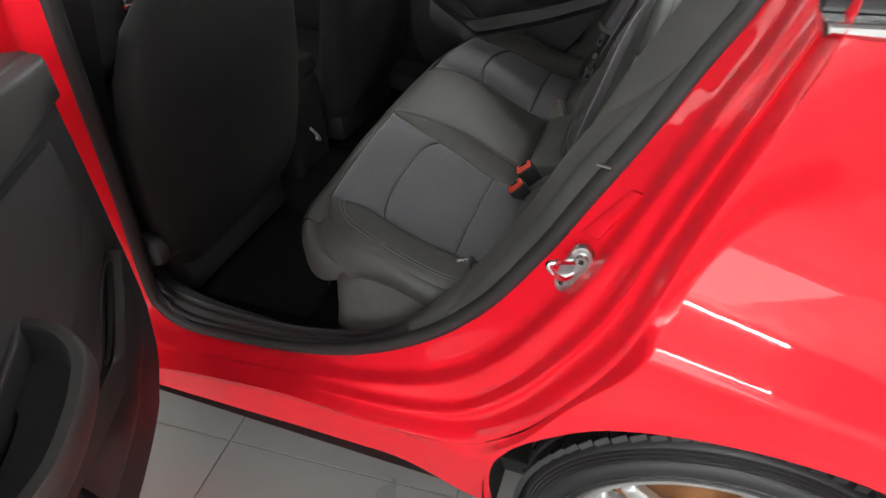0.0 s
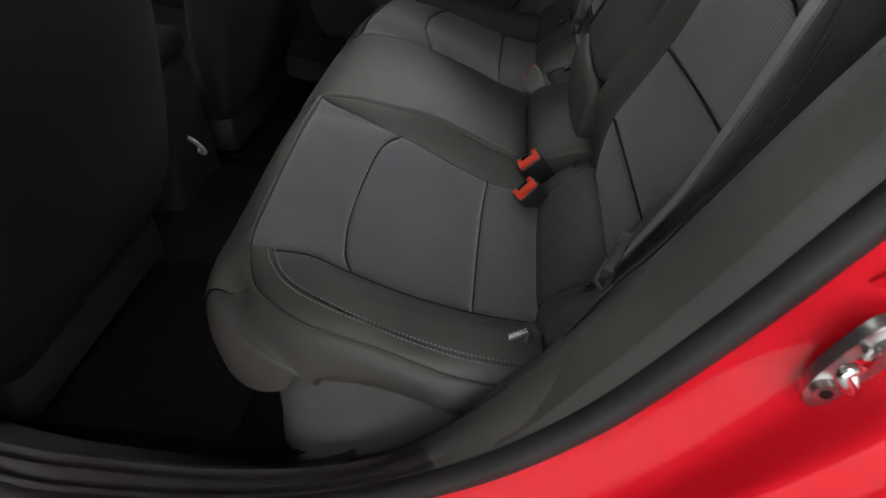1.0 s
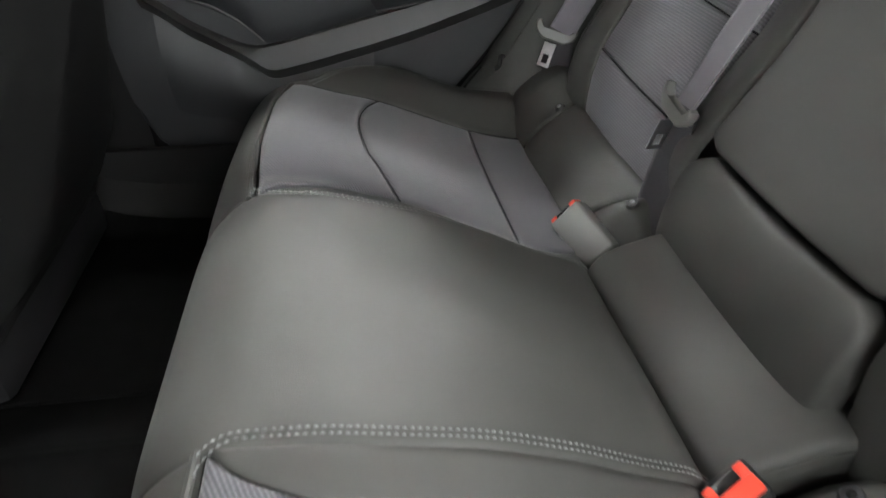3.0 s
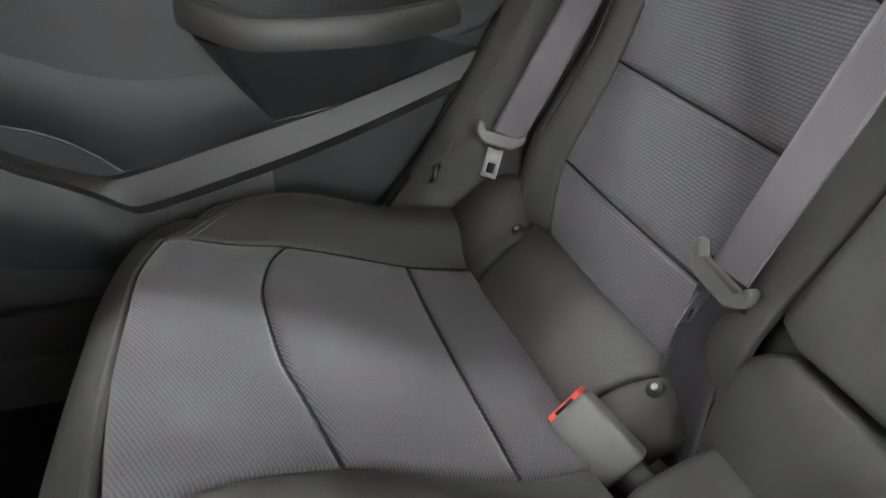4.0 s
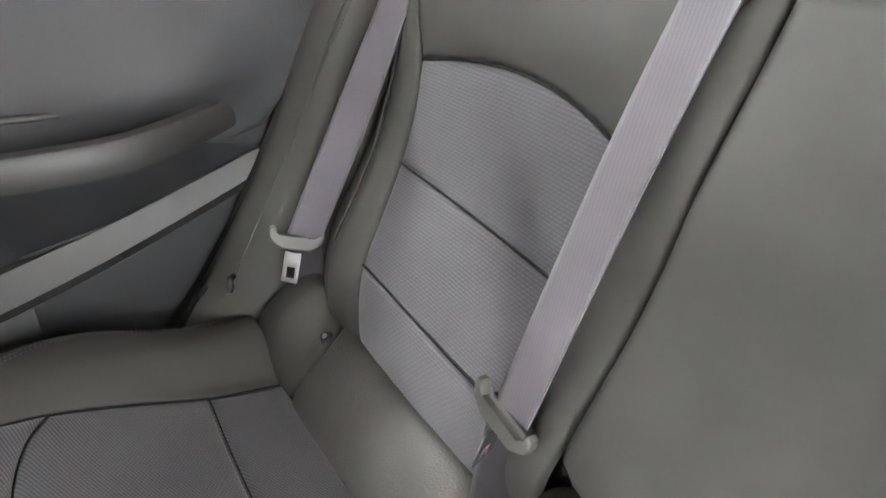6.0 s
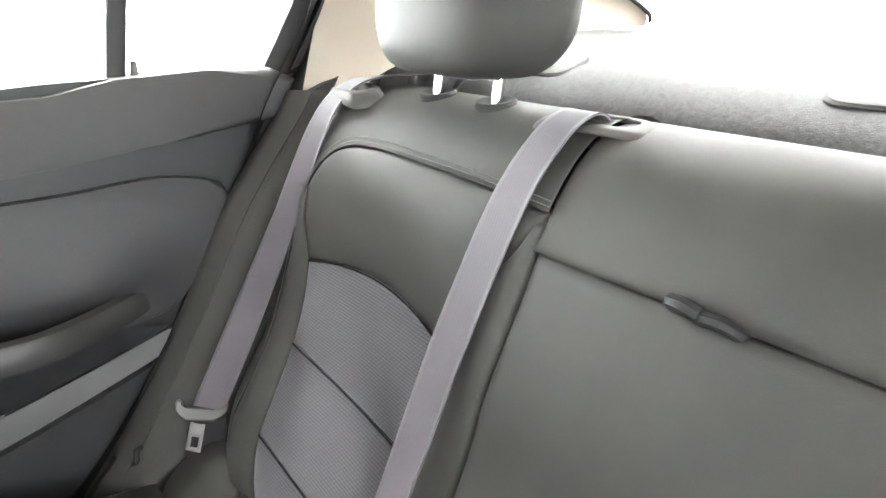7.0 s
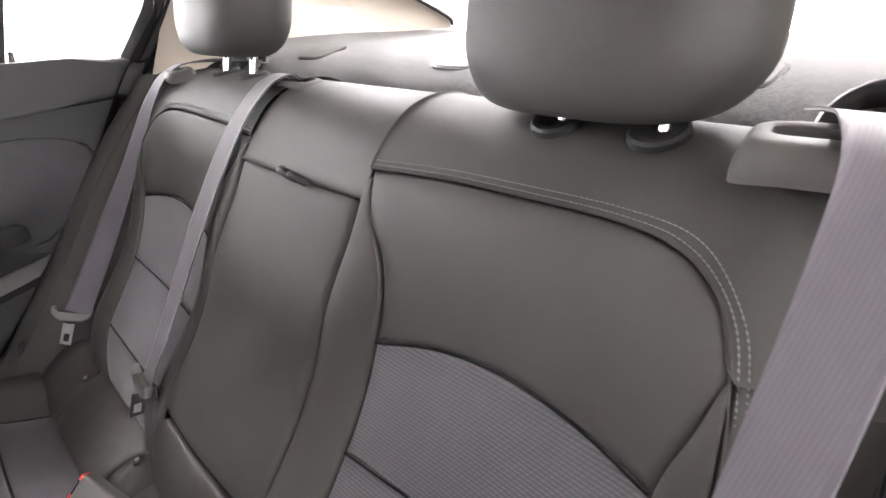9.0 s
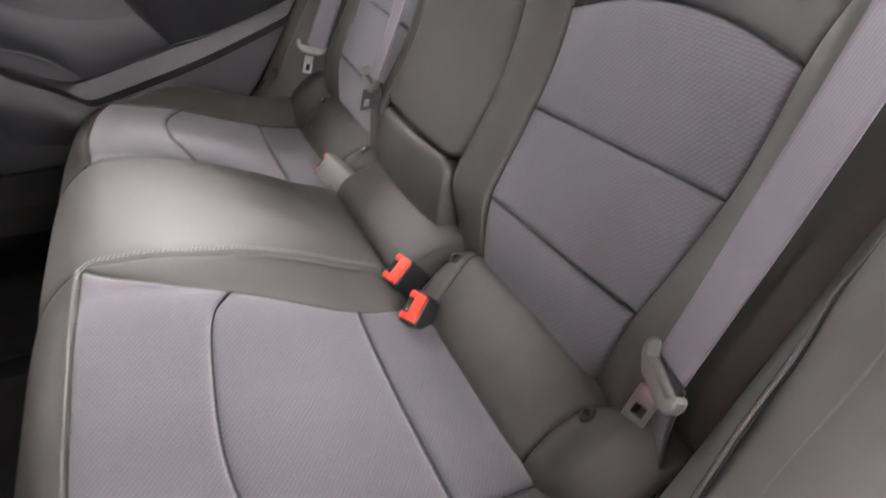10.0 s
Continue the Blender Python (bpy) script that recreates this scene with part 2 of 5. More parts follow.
def joined(pieces):
    """Several bmeshes as one."""
    out = bmesh.new()
    for p in pieces:
        tmp = bpy.data.meshes.new("tmp")
        p.to_mesh(tmp), p.free()
        out.from_mesh(tmp)
        bpy.data.meshes.remove(tmp)
    return out


def cover_plate(a, b, h, m, e=4.0, n=40):
    """A thin plate with well-rounded corners."""
    bm = bmesh.new()
    ring = []
    for z, g in ((-h / 2, 1), (h / 4, 1), (h / 2, .95)):
        ring.append([bm.verts.new(m @ Vector((a / 2 * g * math.copysign(abs(math.cos(t)) ** (2 / e), math.cos(t)), b / 2 * g * math.copysign(abs(math.sin(t)) ** (2 / e), math.sin(t)), z))) for t in [2 * math.pi * i / n for i in range(n)]])
    for p, q in zip(ring, ring[1:]):
        for i in range(n):
            bm.faces.new((p[i], p[(i + 1) % n], q[(i + 1) % n], q[i]))
    bm.faces.new(ring[-1])
    return bm


def disc(r, h, m, seg=20, r2=None):
    bm = bmesh.new()
    bmesh.ops.create_cone(bm, cap_ends=True, segments=seg, radius1=r, radius2=r if r2 is None else r2, depth=h, matrix=m)
    return bm


def lathe(profile, m, seg=48):
    """Turns a profile of (radius, along) about the local z axis."""
    bm = bmesh.new()
    rings = []
    for r, h in profile:
        rings.append([bm.verts.new(m @ Vector((r * math.cos(2 * math.pi * i / seg), r * math.sin(2 * math.pi * i / seg), h))) for i in range(seg)])
    for a, b in zip(rings, rings[1:]):
        for i in range(seg):
            j = (i + 1) % seg
            bm.faces.new((a[i], a[j], b[j], b[i]))
    return bm


def dense(points, n=64):
    """A smooth curve through the points, n samples evenly along it."""
    p = np.array(points, dtype=float)
    if len(p) == 2:
        return p[0] + np.linspace(0, 1, n)[:, None] * (p[1] - p[0])
    ext = np.vstack([2 * p[0] - p[1], p, 2 * p[-1] - p[-2]])
    out = []
    for i in range(len(p) - 1):
        a, b, c, d = ext[i:i + 4]
        t = np.linspace(0, 1, 24, endpoint=False)[:, None]
        out.append(0.5 * (2 * b + (c - a) * t + (2 * a - 5 * b + 4 * c - d) * t ** 2 + (3 * b - a - 3 * c + d) * t ** 3))
    q = np.vstack(out + [p[-1:]])
    s = np.concatenate([[0], np.cumsum(np.linalg.norm(np.diff(q, axis=0), axis=1))])
    u = np.linspace(0, s[-1], n)
    return np.stack([np.interp(u, s, q[:, k]) for k in range(q.shape[1])], axis=1)


def stepped(points, per=12):
    """A smooth curve through the points with the same number of samples between any two."""
    p = np.array(points, dtype=float)
    ext = np.vstack([2 * p[0] - p[1], p, 2 * p[-1] - p[-2]])
    out = []
    for i in range(len(p) - 1):
        a, b, c, d = ext[i:i + 4]
        t = np.linspace(0, 1, per, endpoint=False)[:, None]
        out.append(0.5 * (2 * b + (c - a) * t + (2 * a - 5 * b + 4 * c - d) * t ** 2 + (3 * b - a - 3 * c + d) * t ** 3))
    return np.vstack(out + [p[-1:]])


def tube(points, r, seg=8, n=60, smooth_path=True, closed=False):
    pts = [Vector(p) for p in (dense(points, n) if smooth_path else points)]
    bm = bmesh.new()
    rings = []
    side = None
    for i, p in enumerate(pts):
        t = (pts[min(i + 1, len(pts) - 1)] - pts[max(i - 1, 0)]).normalized()
        if side is None:
            side = t.orthogonal().normalized()
        side = (side - t * side.dot(t)).normalized()
        up = t.cross(side)
        rings.append([bm.verts.new(p + r * (math.cos(a) * side + math.sin(a) * up)) for a in [2 * math.pi * k / seg for k in range(seg)]])
    for a, b in zip(rings, rings[1:]):
        for k in range(seg):
            bm.faces.new((a[k], a[(k + 1) % seg], b[(k + 1) % seg], b[k]))
    bm.faces.new(rings[0]), bm.faces.new(rings[-1])
    return bm


def loft(curves, n=70, thick=0.0):
    """A sheet through curves of equal meaning, each a list of points; uneven spacing is kept."""
    rows = [dense(c, n) if len(c) != n else np.array(c) for c in curves]
    bm = bmesh.new()
    vs = [[bm.verts.new(p) for p in row] for row in rows]
    for a, b in zip(vs, vs[1:]):
        for i in range(n - 1):
            bm.faces.new((a[i], a[i + 1], b[i + 1], b[i]))
    return bm


def prism(outline, y0, y1, r=0.0, seg=3):
    """An outline in x and z, thick from y0 to y1, with the edges at y0 rounded."""
    bm = bmesh.new()
    a = [bm.verts.new((x, y0, z)) for x, z in outline]
    b = [bm.verts.new((x, y1, z)) for x, z in outline]
    bm.faces.new(a)
    n = len(a)
    for i in range(n):
        bm.faces.new((a[i], b[i], b[(i + 1) % n], a[(i + 1) % n]))
    bm.faces.new(b)
    if r:
        front = set(a)
        bmesh.ops.bevel(bm, geom=[e for e in bm.edges if e.verts[0] in front and e.verts[1] in front], offset=r, segments=seg, affect="EDGES", profile=0.5)
    return bm


def smoothstep(a, b, x):
    t = np.clip((x - a) / (b - a), 0, 1)
    return t * t * (3 - 2 * t)


class Profile:
    """A smooth line in x and z, met by its length s."""

    def __init__(self, pts):
        self.p = dense(pts, 400)
        self.s = np.concatenate([[0], np.cumsum(np.linalg.norm(np.diff(self.p, axis=0), axis=1))])
        self.top = self.s[-1]

    def at(self, s):
        return np.interp(s, self.s, self.p[:, 0]), np.interp(s, self.s, self.p[:, 1])

    def by_x(self, x, lo=0.0):
        k = self.s >= lo
        i = np.argmin(np.where(k, np.abs(self.p[:, 0] - x), 9))
        return self.s[i]

    def by_z(self, z, hi=9.0):
        k = self.s <= hi
        i = np.argmin(np.where(k, np.abs(self.p[:, 1] - z), 9))
        return self.s[i]


def spaced(n, length, tight=True):
    u = np.linspace(0, 1, n)
    if tight:
        e = np.array([0.0015, 0.003, 0.005, 0.008, 0.012]) / max(length, 0.03)
        u = np.unique(np.concatenate([u, e, 1 - e]))
    return u


def panel(name, surf, low, high, mat, parent, label="", puff=0.004, tuck=0.005, soft=0.02, nu=26, nv=22, edges=(1, 1, 1, 1), left=None, right=None, dip=0.0018):
    """A stuffed panel on a surface surf(y, s) between the curves low and high (lists of (y, s)).
    It swells by puff and its edges dive by tuck into the seams. edges: left, right, low, high."""
    lo, hi = dense(low, 80), dense(high, 80)
    le = dense(left, 80) if left is not None else dense([lo[0], hi[0]], 80)
    ri = dense(right, 80) if right is not None else dense([lo[-1], hi[-1]], 80)
    wid = np.linalg.norm(np.diff(lo, axis=0), axis=1).sum()
    hei = np.linalg.norm(np.diff(le, axis=0), axis=1).sum()
    u, v = spaced(nu, wid), spaced(nv, hei)
    g = np.linspace(0, 1, 80)

    def pick(c, t):
        return np.stack([np.interp(t, g, c[:, 0]), np.interp(t, g, c[:, 1])], -1)
    L, H, A, B = pick(lo, u)[None], pick(hi, u)[None], pick(le, v)[:, None], pick(ri, v)[:, None]
    U, V = u[None, :, None], v[:, None, None]
    D = (1 - V) * L + V * H + (1 - U) * A + U * B - ((1 - U) * (1 - V) * lo[0] + U * (1 - V) * lo[-1] + (1 - U) * V * hi[0] + U * V * hi[-1])
    y, s = D[..., 0], D[..., 1]
    P = surf(y, s)
    e = 1e-3
    nrm = np.cross(surf(y + e, s) - surf(y - e, s), surf(y, s + e) - surf(y, s - e))
    nrm /= np.linalg.norm(nrm, axis=-1, keepdims=True) + 1e-12
    if nrm[..., 2].mean() - nrm[..., 0].mean() < 0:
        nrm = -nrm
    du0, du1, dv0, dv1 = u[None, :] * wid, (1 - u[None, :]) * wid, v[:, None] * hei, (1 - v[:, None]) * hei
    d = np.full(y.shape, 9.0)
    for on, q in zip(edges, (du0, du1, dv0, dv1)):
        if on:
            d = np.minimum(d, np.broadcast_to(q, y.shape))
    disp = puff * (1 - np.exp(-d / soft)) - dip * np.exp(-d / 0.004) - tuck * np.exp(-d / 0.0020)
    P = P + nrm * disp[..., None]
    m, n = y.shape
    verts = P.reshape(-1, 3)
    faces = [(j * n + i, j * n + i + 1, (j + 1) * n + i + 1, (j + 1) * n + i) for j in range(m - 1) for i in range(n - 1)]
    uv = np.stack([y * K, s * K], -1).reshape(-1, 2)
    return mesh_part(name, verts, faces, mat, parent, label, uv)


def stitches(name, pts, parent, normal, mat=None, pitch=0.0050, length=0.0046, thick=0.0009, lift=0.0012, label=""):
    """A row of thread stitches along a line of points."""
    total = np.linalg.norm(np.diff(np.array(dense(pts, 200)), axis=0), axis=1).sum()
    n = max(3, int(total / pitch))
    q = dense(pts, n)
    bm = bmesh.new()
    for i in range(n - 1):
        a, b = Vector(q[i]), Vector(q[i + 1])
        t = (b - a).normalized()
        nn = Vector(normal) - t * t.dot(Vector(normal))
        nn.normalize()
        side = t.cross(nn)
        c = (a + b) / 2 + nn * lift
        f = Matrix.Translation(c) @ Matrix((t, side, nn)).transposed().to_4x4()
        v = [bm.verts.new(f @ Vector(k)) for k in ((-length / 2, 0, -thick), (0, -thick, 0.2 * thick), (length / 2, 0, -thick), (0, thick, 0.2 * thick), (0, 0, thick))]
        for x, y in ((0, 1), (1, 2), (2, 3), (3, 0)):
            bm.faces.new((v[x], v[y], v[4]))
    return part(name, bm, mat or THREAD, parent, label)


def ribbon(name, pts, across, width, parent, mat=None, thick=0.0016, label="", n=60):
    """A strap along pts; across: the direction of its width at each given point."""
    c = dense(pts, n)
    a = dense(across, n)
    w = np.interp(np.linspace(0, 1, n), np.linspace(0, 1, len(width)), width) if isinstance(width, (list, tuple)) else np.full(n, width)
    s = np.concatenate([[0], np.cumsum(np.linalg.norm(np.diff(c, axis=0), axis=1))])
    verts, uvs, faces = [], [], []
    k = 9
    for i in range(n):
        t = Vector(c[min(i + 1, n - 1)] - c[max(i - 1, 0)]).normalized()
        x = Vector(a[i])
        x = (x - t * x.dot(t)).normalized()
        nn = t.cross(x)
        for j in range(k):
            f = j / (k - 1) - 0.5
            for side in (1, -1):
                h = thick * (0.5 if 0 < j < k - 1 else 0.75)
                verts.append(Vector(c[i]) + x * w[i] * f + nn * side * h)
                uvs.append((f * w[i] * K, s[i] * K))
    for i in range(n - 1):
        for j in range(k - 1):
            for side in (0, 1):
                q = [(i * k + j) * 2 + side, (i * k + j + 1) * 2 + side, ((i + 1) * k + j + 1) * 2 + side, ((i + 1) * k + j) * 2 + side]
                faces.append(q if side == 0 else q[::-1])
        for j in (0, k - 1):
            p = (i * k + j) * 2
            q = ((i + 1) * k + j) * 2
            faces.append([p, p + 1, q + 1, q])
    return mesh_part(name, verts, faces, mat or WEBBING, parent, label, uvs)

# ---------------------------------------------------------------- rear seat cushion
CUSH = Profile([(-.44, .30), (-.485, .37), (-.512, .46), (-.515, .54), (-.497, .598), (-.452, .634), (-.40, .625), (-.305, .592), (-.22, .550), (-.148, .518), (-.10, .505), (-.05, .498)])
TOP0 = CUSH.s[int(np.argmin(CUSH.p[:, 0]))]
S_A = TOP0 - 0.03
S_B = CUSH.s[int(np.argmax(CUSH.p[:, 1]))]
# height of the outer bolster's crown, and the rise of the centre pad, along the seat
CROWN = dense([(-.54, .46), (-.47, .555), (-.43, .590), (-.37, .597), (-.30, .586), (-.20, .558), (-.13, .545), (-.04, .534)], 120)
PAD = dense([(-.52, .0), (-.47, .004), (-.42, .012), (-.36, .019), (-.31, .026), (-.25, .039), (-.19, .047), (-.13, .043), (-.10, .034), (-.08, .018), (-.05, .010)], 100)
PAD_Y = -.021        # the pad lies a little off the middle
EDGE, EDGE_R = .605, .068


def cushion(y, s):
    """The seat's upper face. Past EDGE the first coordinate runs on round the flank and under it."""
    y, s = np.broadcast_arrays(np.asarray(y, float), np.asarray(s, float))
    x, z = CUSH.at(s)
    a = np.minimum(np.abs(y), EDGE)
    over = np.clip((np.abs(y) - EDGE) / EDGE_R, 0, 2.75)
    ya = a + EDGE_R * np.sin(over)
    b = np.abs(y - PAD_Y)
    up = smoothstep(S_A, S_B, s)
    z = z - up * (0.008 + 0.018 * smoothstep(-0.12, -0.32, x) + 0.006 * smoothstep(-0.34, -0.47, x)) * smoothstep(0.22, 0.52, a)
    z = z + up * .009 * smoothstep(-.14, -.28, x) * smoothstep(-.46, -.36, x) * smoothstep(.36, .22, a)
    z = z + up * np.interp(x, PAD[:, 0], PAD[:, 1]) * (1 - .28 * smoothstep(-.12, .12, y) * smoothstep(-.45, -.30, x)) * np.interp(b, [.142, .148, .154, .162, .196], [1, .97, .88, .72, 0])
    # the outer edge is one long crown, rounded off in plan at the front
    crown = np.interp(x, CROWN[:, 0], CROWN[:, 1])
    z = z + up * (crown - z) * smoothstep(.53, .60, a) * smoothstep(-.505, -.455, x)
    start = np.where(y > 0, .425, .500)     # the far corner is the rounder one
    f = np.clip((ya - start) / (.676 - start), 0, .985)
    x = x + .120 * (1 - np.sqrt(1 - f ** 2)) * smoothstep(-.10, -.36, x)
    to = np.stack([-.22 - x, .36 - z], -1)
    to /= np.linalg.norm(to, axis=-1, keepdims=True)
    roll_in = .060 * (1 - np.cos(over))
    lean = smoothstep(-.40, -.30, x)[..., None]
    to = to * (1 - lean) + np.array([0.0, -1.0]) * lean
    return np.stack([x + to[..., 0] * roll_in, np.sign(y) * ya, z + to[..., 1] * roll_in], -1)


def cx(x):
    return CUSH.by_x(x, TOP0)


seat = thing("rear_seat_cushion", "dark grey rear bench cushion with ribbed cloth centre panels", "car seat", at=(-.25, 0, .30))
for sg in (-1, 1):
    def yx(*pts):
        return [(sg * y, cx(x)) for y, x in pts]

    def by(b):
        """Distance from the middle of a line that lies b from the middle of the pad."""
        return b + sg * PAD_Y
    fore = .010 if sg > 0 else .003
    front = ((by(.146), -.446 - fore * .5), (.25, -.450 - fore), (.378, -.452 - fore), (.474, -.452 - fore), (.531, -.448))
    rim = ((.531, -.448), (.56, -.446), (.588, -.440), (.617, -.427), (.645, -.402))
    nose = ((.531, -.418), (.548, -.413), (.576, -.400), (.603, -.378), (.622, -.345))
    s1 = ((by(.193), -.299), (.25, -.318), (.304, -.331), (.416, -.338), (.492, -.330), (.533, -.316))
    s2 = ((by(.196), -.148), (.308, -.152), (.425, -.152), (.532, -.150))
    s3 = ((by(.198), -.058), (.37, -.058), (.526, -.058))
    edge_in = ((by(.146), -.446), (by(.166), -.42), (by(.185), -.36), (by(.193), -.299))
    panel("cloth_panel", cushion, yx(*front), yx(*s1), CLOTH, seat, "ribbed grey cloth", nu=40, nv=24, tuck=.006, left=yx(*edge_in), right=yx((.531, -.448), (.531, -.418), (.524, -.37), (.533, -.316)))
    panel("cloth_panel", cushion, yx(*s1), yx(*s2), CLOTH, seat, "ribbed grey cloth", nu=40, nv=28, tuck=.006, right=yx((.533, -.316), (.537, -.24), (.532, -.150)))
    panel("cloth_panel", cushion, yx(*s2), yx(*s3), CLOTH, seat, "ribbed grey cloth", nu=40, nv=14, puff=.003, tuck=.006)
    # bolster on top, the band below its stitching, then the flank rolled under
    lower = [(sg * .622, cx(-.345)), *[(sg * y, cx(x)) for y, x in ((.632, -.31), (.638, -.25), (.640, -.15), (.640, -.06))]]
    seam = [(sg * .645, cx(-.402)), *[(sg * y, cx(x)) for y, x in ((.660, -.36), (.667, -.30), (.670, -.18), (.670, -.06))]]
    top_edge = yx((.531, -.418), (.524, -.37), (.533, -.316), (.537, -.24), (.532, -.150), (.526, -.058))
    panel("side_bolster", cushion, top_edge, lower, VINYL, seat, "smooth dark grey vinyl", nu=44, nv=18, edges=(0, 0, 1, 0), puff=.003, dip=.001, tuck=.004, left=yx(*nose))
    panel("corner_band", cushion, [*yx((.531, -.418))[:1], *yx(*nose[1:]), *lower[1:]], [*yx(*rim), *seam[1:]], VINYL, seat, "smooth dark grey vinyl", nu=60, nv=12, edges=(1, 0, 0, 1), puff=.0015, tuck=.003, dip=.0008,
          left=yx((.531, -.418), (.531, -.448)))
    s0, s00 = (float(np.interp(z, CUSH.p[:150, 1], CUSH.s[:150])) for z in (.470, .40))
    panel("cushion_flank", cushion, [*yx((.588, -.440), (.617, -.427), (.645, -.402)), *seam[1:]], [(sg * .588, s0), (sg * .67, s0 + .012), (sg * .75, cx(-.49)), (sg * .78, cx(-.44)), *[(sg * .785, cx(x)) for x in (-.36, -.28, -.17, -.06)]], VINYL, seat, "smooth dark grey vinyl", nu=50, nv=18, edges=(0, 0, 1, 0), puff=0, tuck=.002, dip=.0006)
    panel("front_apron", cushion, [(sg * by(.146), s00), (sg * .3, s00), (sg * .45, s00), (sg * .54, s00 + .03), (sg * .588, s0)], yx(*front[:-1], *rim[:3]), VINYL, seat, "smooth dark grey vinyl", nu=44, nv=26, puff=.003, edges=(1, 0, 0, 1), tuck=.004)
    panel("gusset", cushion, [(sg * by(.146), s00), (sg * by(.164), s00)], yx((by(.150), -.074), (by(.200), -.074)), VINYL, seat, "dark grey vinyl gusset", nu=14, nv=60, puff=.001, tuck=.003, dip=.0005,
          right=[(sg * by(.164), s00), *yx((by(.146), -.455), *edge_in, (by(.196), -.148), (by(.200), -.074))])
    for k in (-.0035, .0035):
        pts = [cushion(sg * (y + k), cx(x - k)) for y, x in nose] + [cushion(q + sg * k, s) for q, s in lower[1:]]
        stitches("stitching", pts, seat, (0, sg * .5, 1), thick=.0011, lift=.0036)
    part("seam_piping", tube([cushion(q, s) for q, s in [*yx(*rim), *seam[1:]]], .0018), VINYL, seat)
    part("seam_piping", tube([cushion(sg * y, cx(x)) + np.array([-.002, 0, .0005]) for y, x in front], .0030), VINYL, seat)
    for line in (s1, s2, s3):
        part("seam", tube([cushion(sg * y, cx(x)) + np.array([0, 0, -.0016]) for y, x in line], .0010, 6), SEAM, seat)
    part("seam", tube([cushion(q, s) + np.array([0, 0, -.0015]) for q, s in top_edge], .0010, 6), SEAM, seat)
    # twin rows of thread along the raised centre, turned down at the nose
    for off in (.1440, .1390):
        bend = [(off + .020 * (1 - math.cos(a)), -.424 - (.024 + .144 - off) * math.sin(a)) for a in np.linspace(math.pi / 2, 0, 7)]
        pts = [cushion(sg * by(q), cx(x)) for q, x in bend] + [cushion(sg * by(off), cx(x)) for x in np.linspace(-.410, -.084, 30)]
        stitches("stitching", pts, seat, (0, sg * .3, 1), pitch=.0050, length=.0044, thick=.0010, lift=.0036)
panel("centre_pad", cushion, [(PAD_Y + k, s00) for k in (-.150, 0, .150)], [(PAD_Y + k, cx(-.080)) for k in (-.150, 0, .150)], VINYL, seat, "smooth dark grey vinyl", nu=44, nv=60, puff=.004, tuck=.002, dip=.0005, edges=(1, 1, 0, 1))

ROLL = Profile([(-.066, .455), (-.063, .480), (-.054, .502), (-.034, .525), (-.010, .543), (.014, .555), (.034, .555), (.052, .535), (.060, .49)])
REARPAD = Profile([(-.080, .500), (-.076, .522), (-.060, .540), (-.03, .552), (.005, .562), (.036, .562), (.058, .548), (.066, .51)])


def roll(y, s):
    y, s = np.broadcast_arrays(np.asarray(y, float), np.asarray(s, float))
    x, z = ROLL.at(s)
    z = z - .05 * smoothstep(.205, .165, np.abs(y)) + .034 * smoothstep(.515, .575, np.abs(y)) * smoothstep(0, .06, s)
    wob = .0022 * np.sin(31 * y) * np.sin(9 * s + 1) + .0008 * np.sin(37 * y + 61 * s + 2 * np.sin(17 * y)) * np.sin(83 * s - 29 * y + 3 * np.sin(23 * y))
    return np.stack([x, y, z + wob], -1)


def rear_pad(y, s):
    y, s = np.broadcast_arrays(np.asarray(y, float), np.asarray(s, float))
    x, z = REARPAD.at(s)
    return np.stack([x, y, z], -1)


for sg in (-1, 1):
    t = ROLL.top
    out_end = [(sg * .494, 0), (sg * .498, t * .45), (sg * .512, t * .62), (sg * .534, t * .75), (sg * .540, t)]
    in_end = [(sg * .240, 0), (sg * .232, t * .40), (sg * .214, t * .62), (sg * .205, t)]
    panel("rear_flap", roll, [(sg * .240, 0), (sg * .35, 0), (sg * .494, 0)], [(sg * .205, t), (sg * .35, t), (sg * .540, t)], FLAP, seat, "dark grey vinyl flap held by two studs", nu=40, nv=26, puff=.005, tuck=.007, left=in_end, right=out_end)
    panel("flap_end", roll, [(sg * .494, 0), (sg * .62, 0)], [(sg * .540, t), (sg * .62, t)], VINYL, seat, nu=14, nv=22, puff=.003, tuck=.006, left=out_end)
    panel("flap_end", roll, [(sg * .168, 0), (sg * .240, 0)], [(sg * .168, t), (sg * .205, t)], VINYL, seat, nu=12, nv=22, puff=.003, tuck=.006, right=in_end)
    for y in (.203, .513):
        p = Matrix.Translation(roll(sg * y, float(np.interp(.002, ROLL.p[:260, 0], ROLL.s[:260]))) + np.array([-.001, 0, .0035])) @ Matrix.Rotation(radians(-28), 4, "Y")
        stud = part("stud", disc(.0095, .004, p, 20, .0075), PLASTIC, seat, "dark stud with a bright rivet")
        part("rivet", disc(.0044, .0034, p @ Matrix.Translation((0, 0, .0018)), 16, .0034), STUD_STEEL if sg > 0 else BLACK, stud)
panel("centre_rear_pad", rear_pad, [(PAD_Y + k, 0) for k in (-.153, 0, .153)], [(PAD_Y + k, REARPAD.top) for k in (-.150, 0, .150)], VINYL, seat, "smooth dark grey vinyl", nu=30, nv=26, puff=.006, tuck=.020)
for q in (-.150, .150):
    part("pad_side", prism([(-.072, .47), (-.072, .515), (-.058, .534), (-.03, .546), (.005, .555), (.036, .555), (.055, .542), (.060, .47)], PAD_Y + q, PAD_Y + q * .96, 0), VINYL, seat)
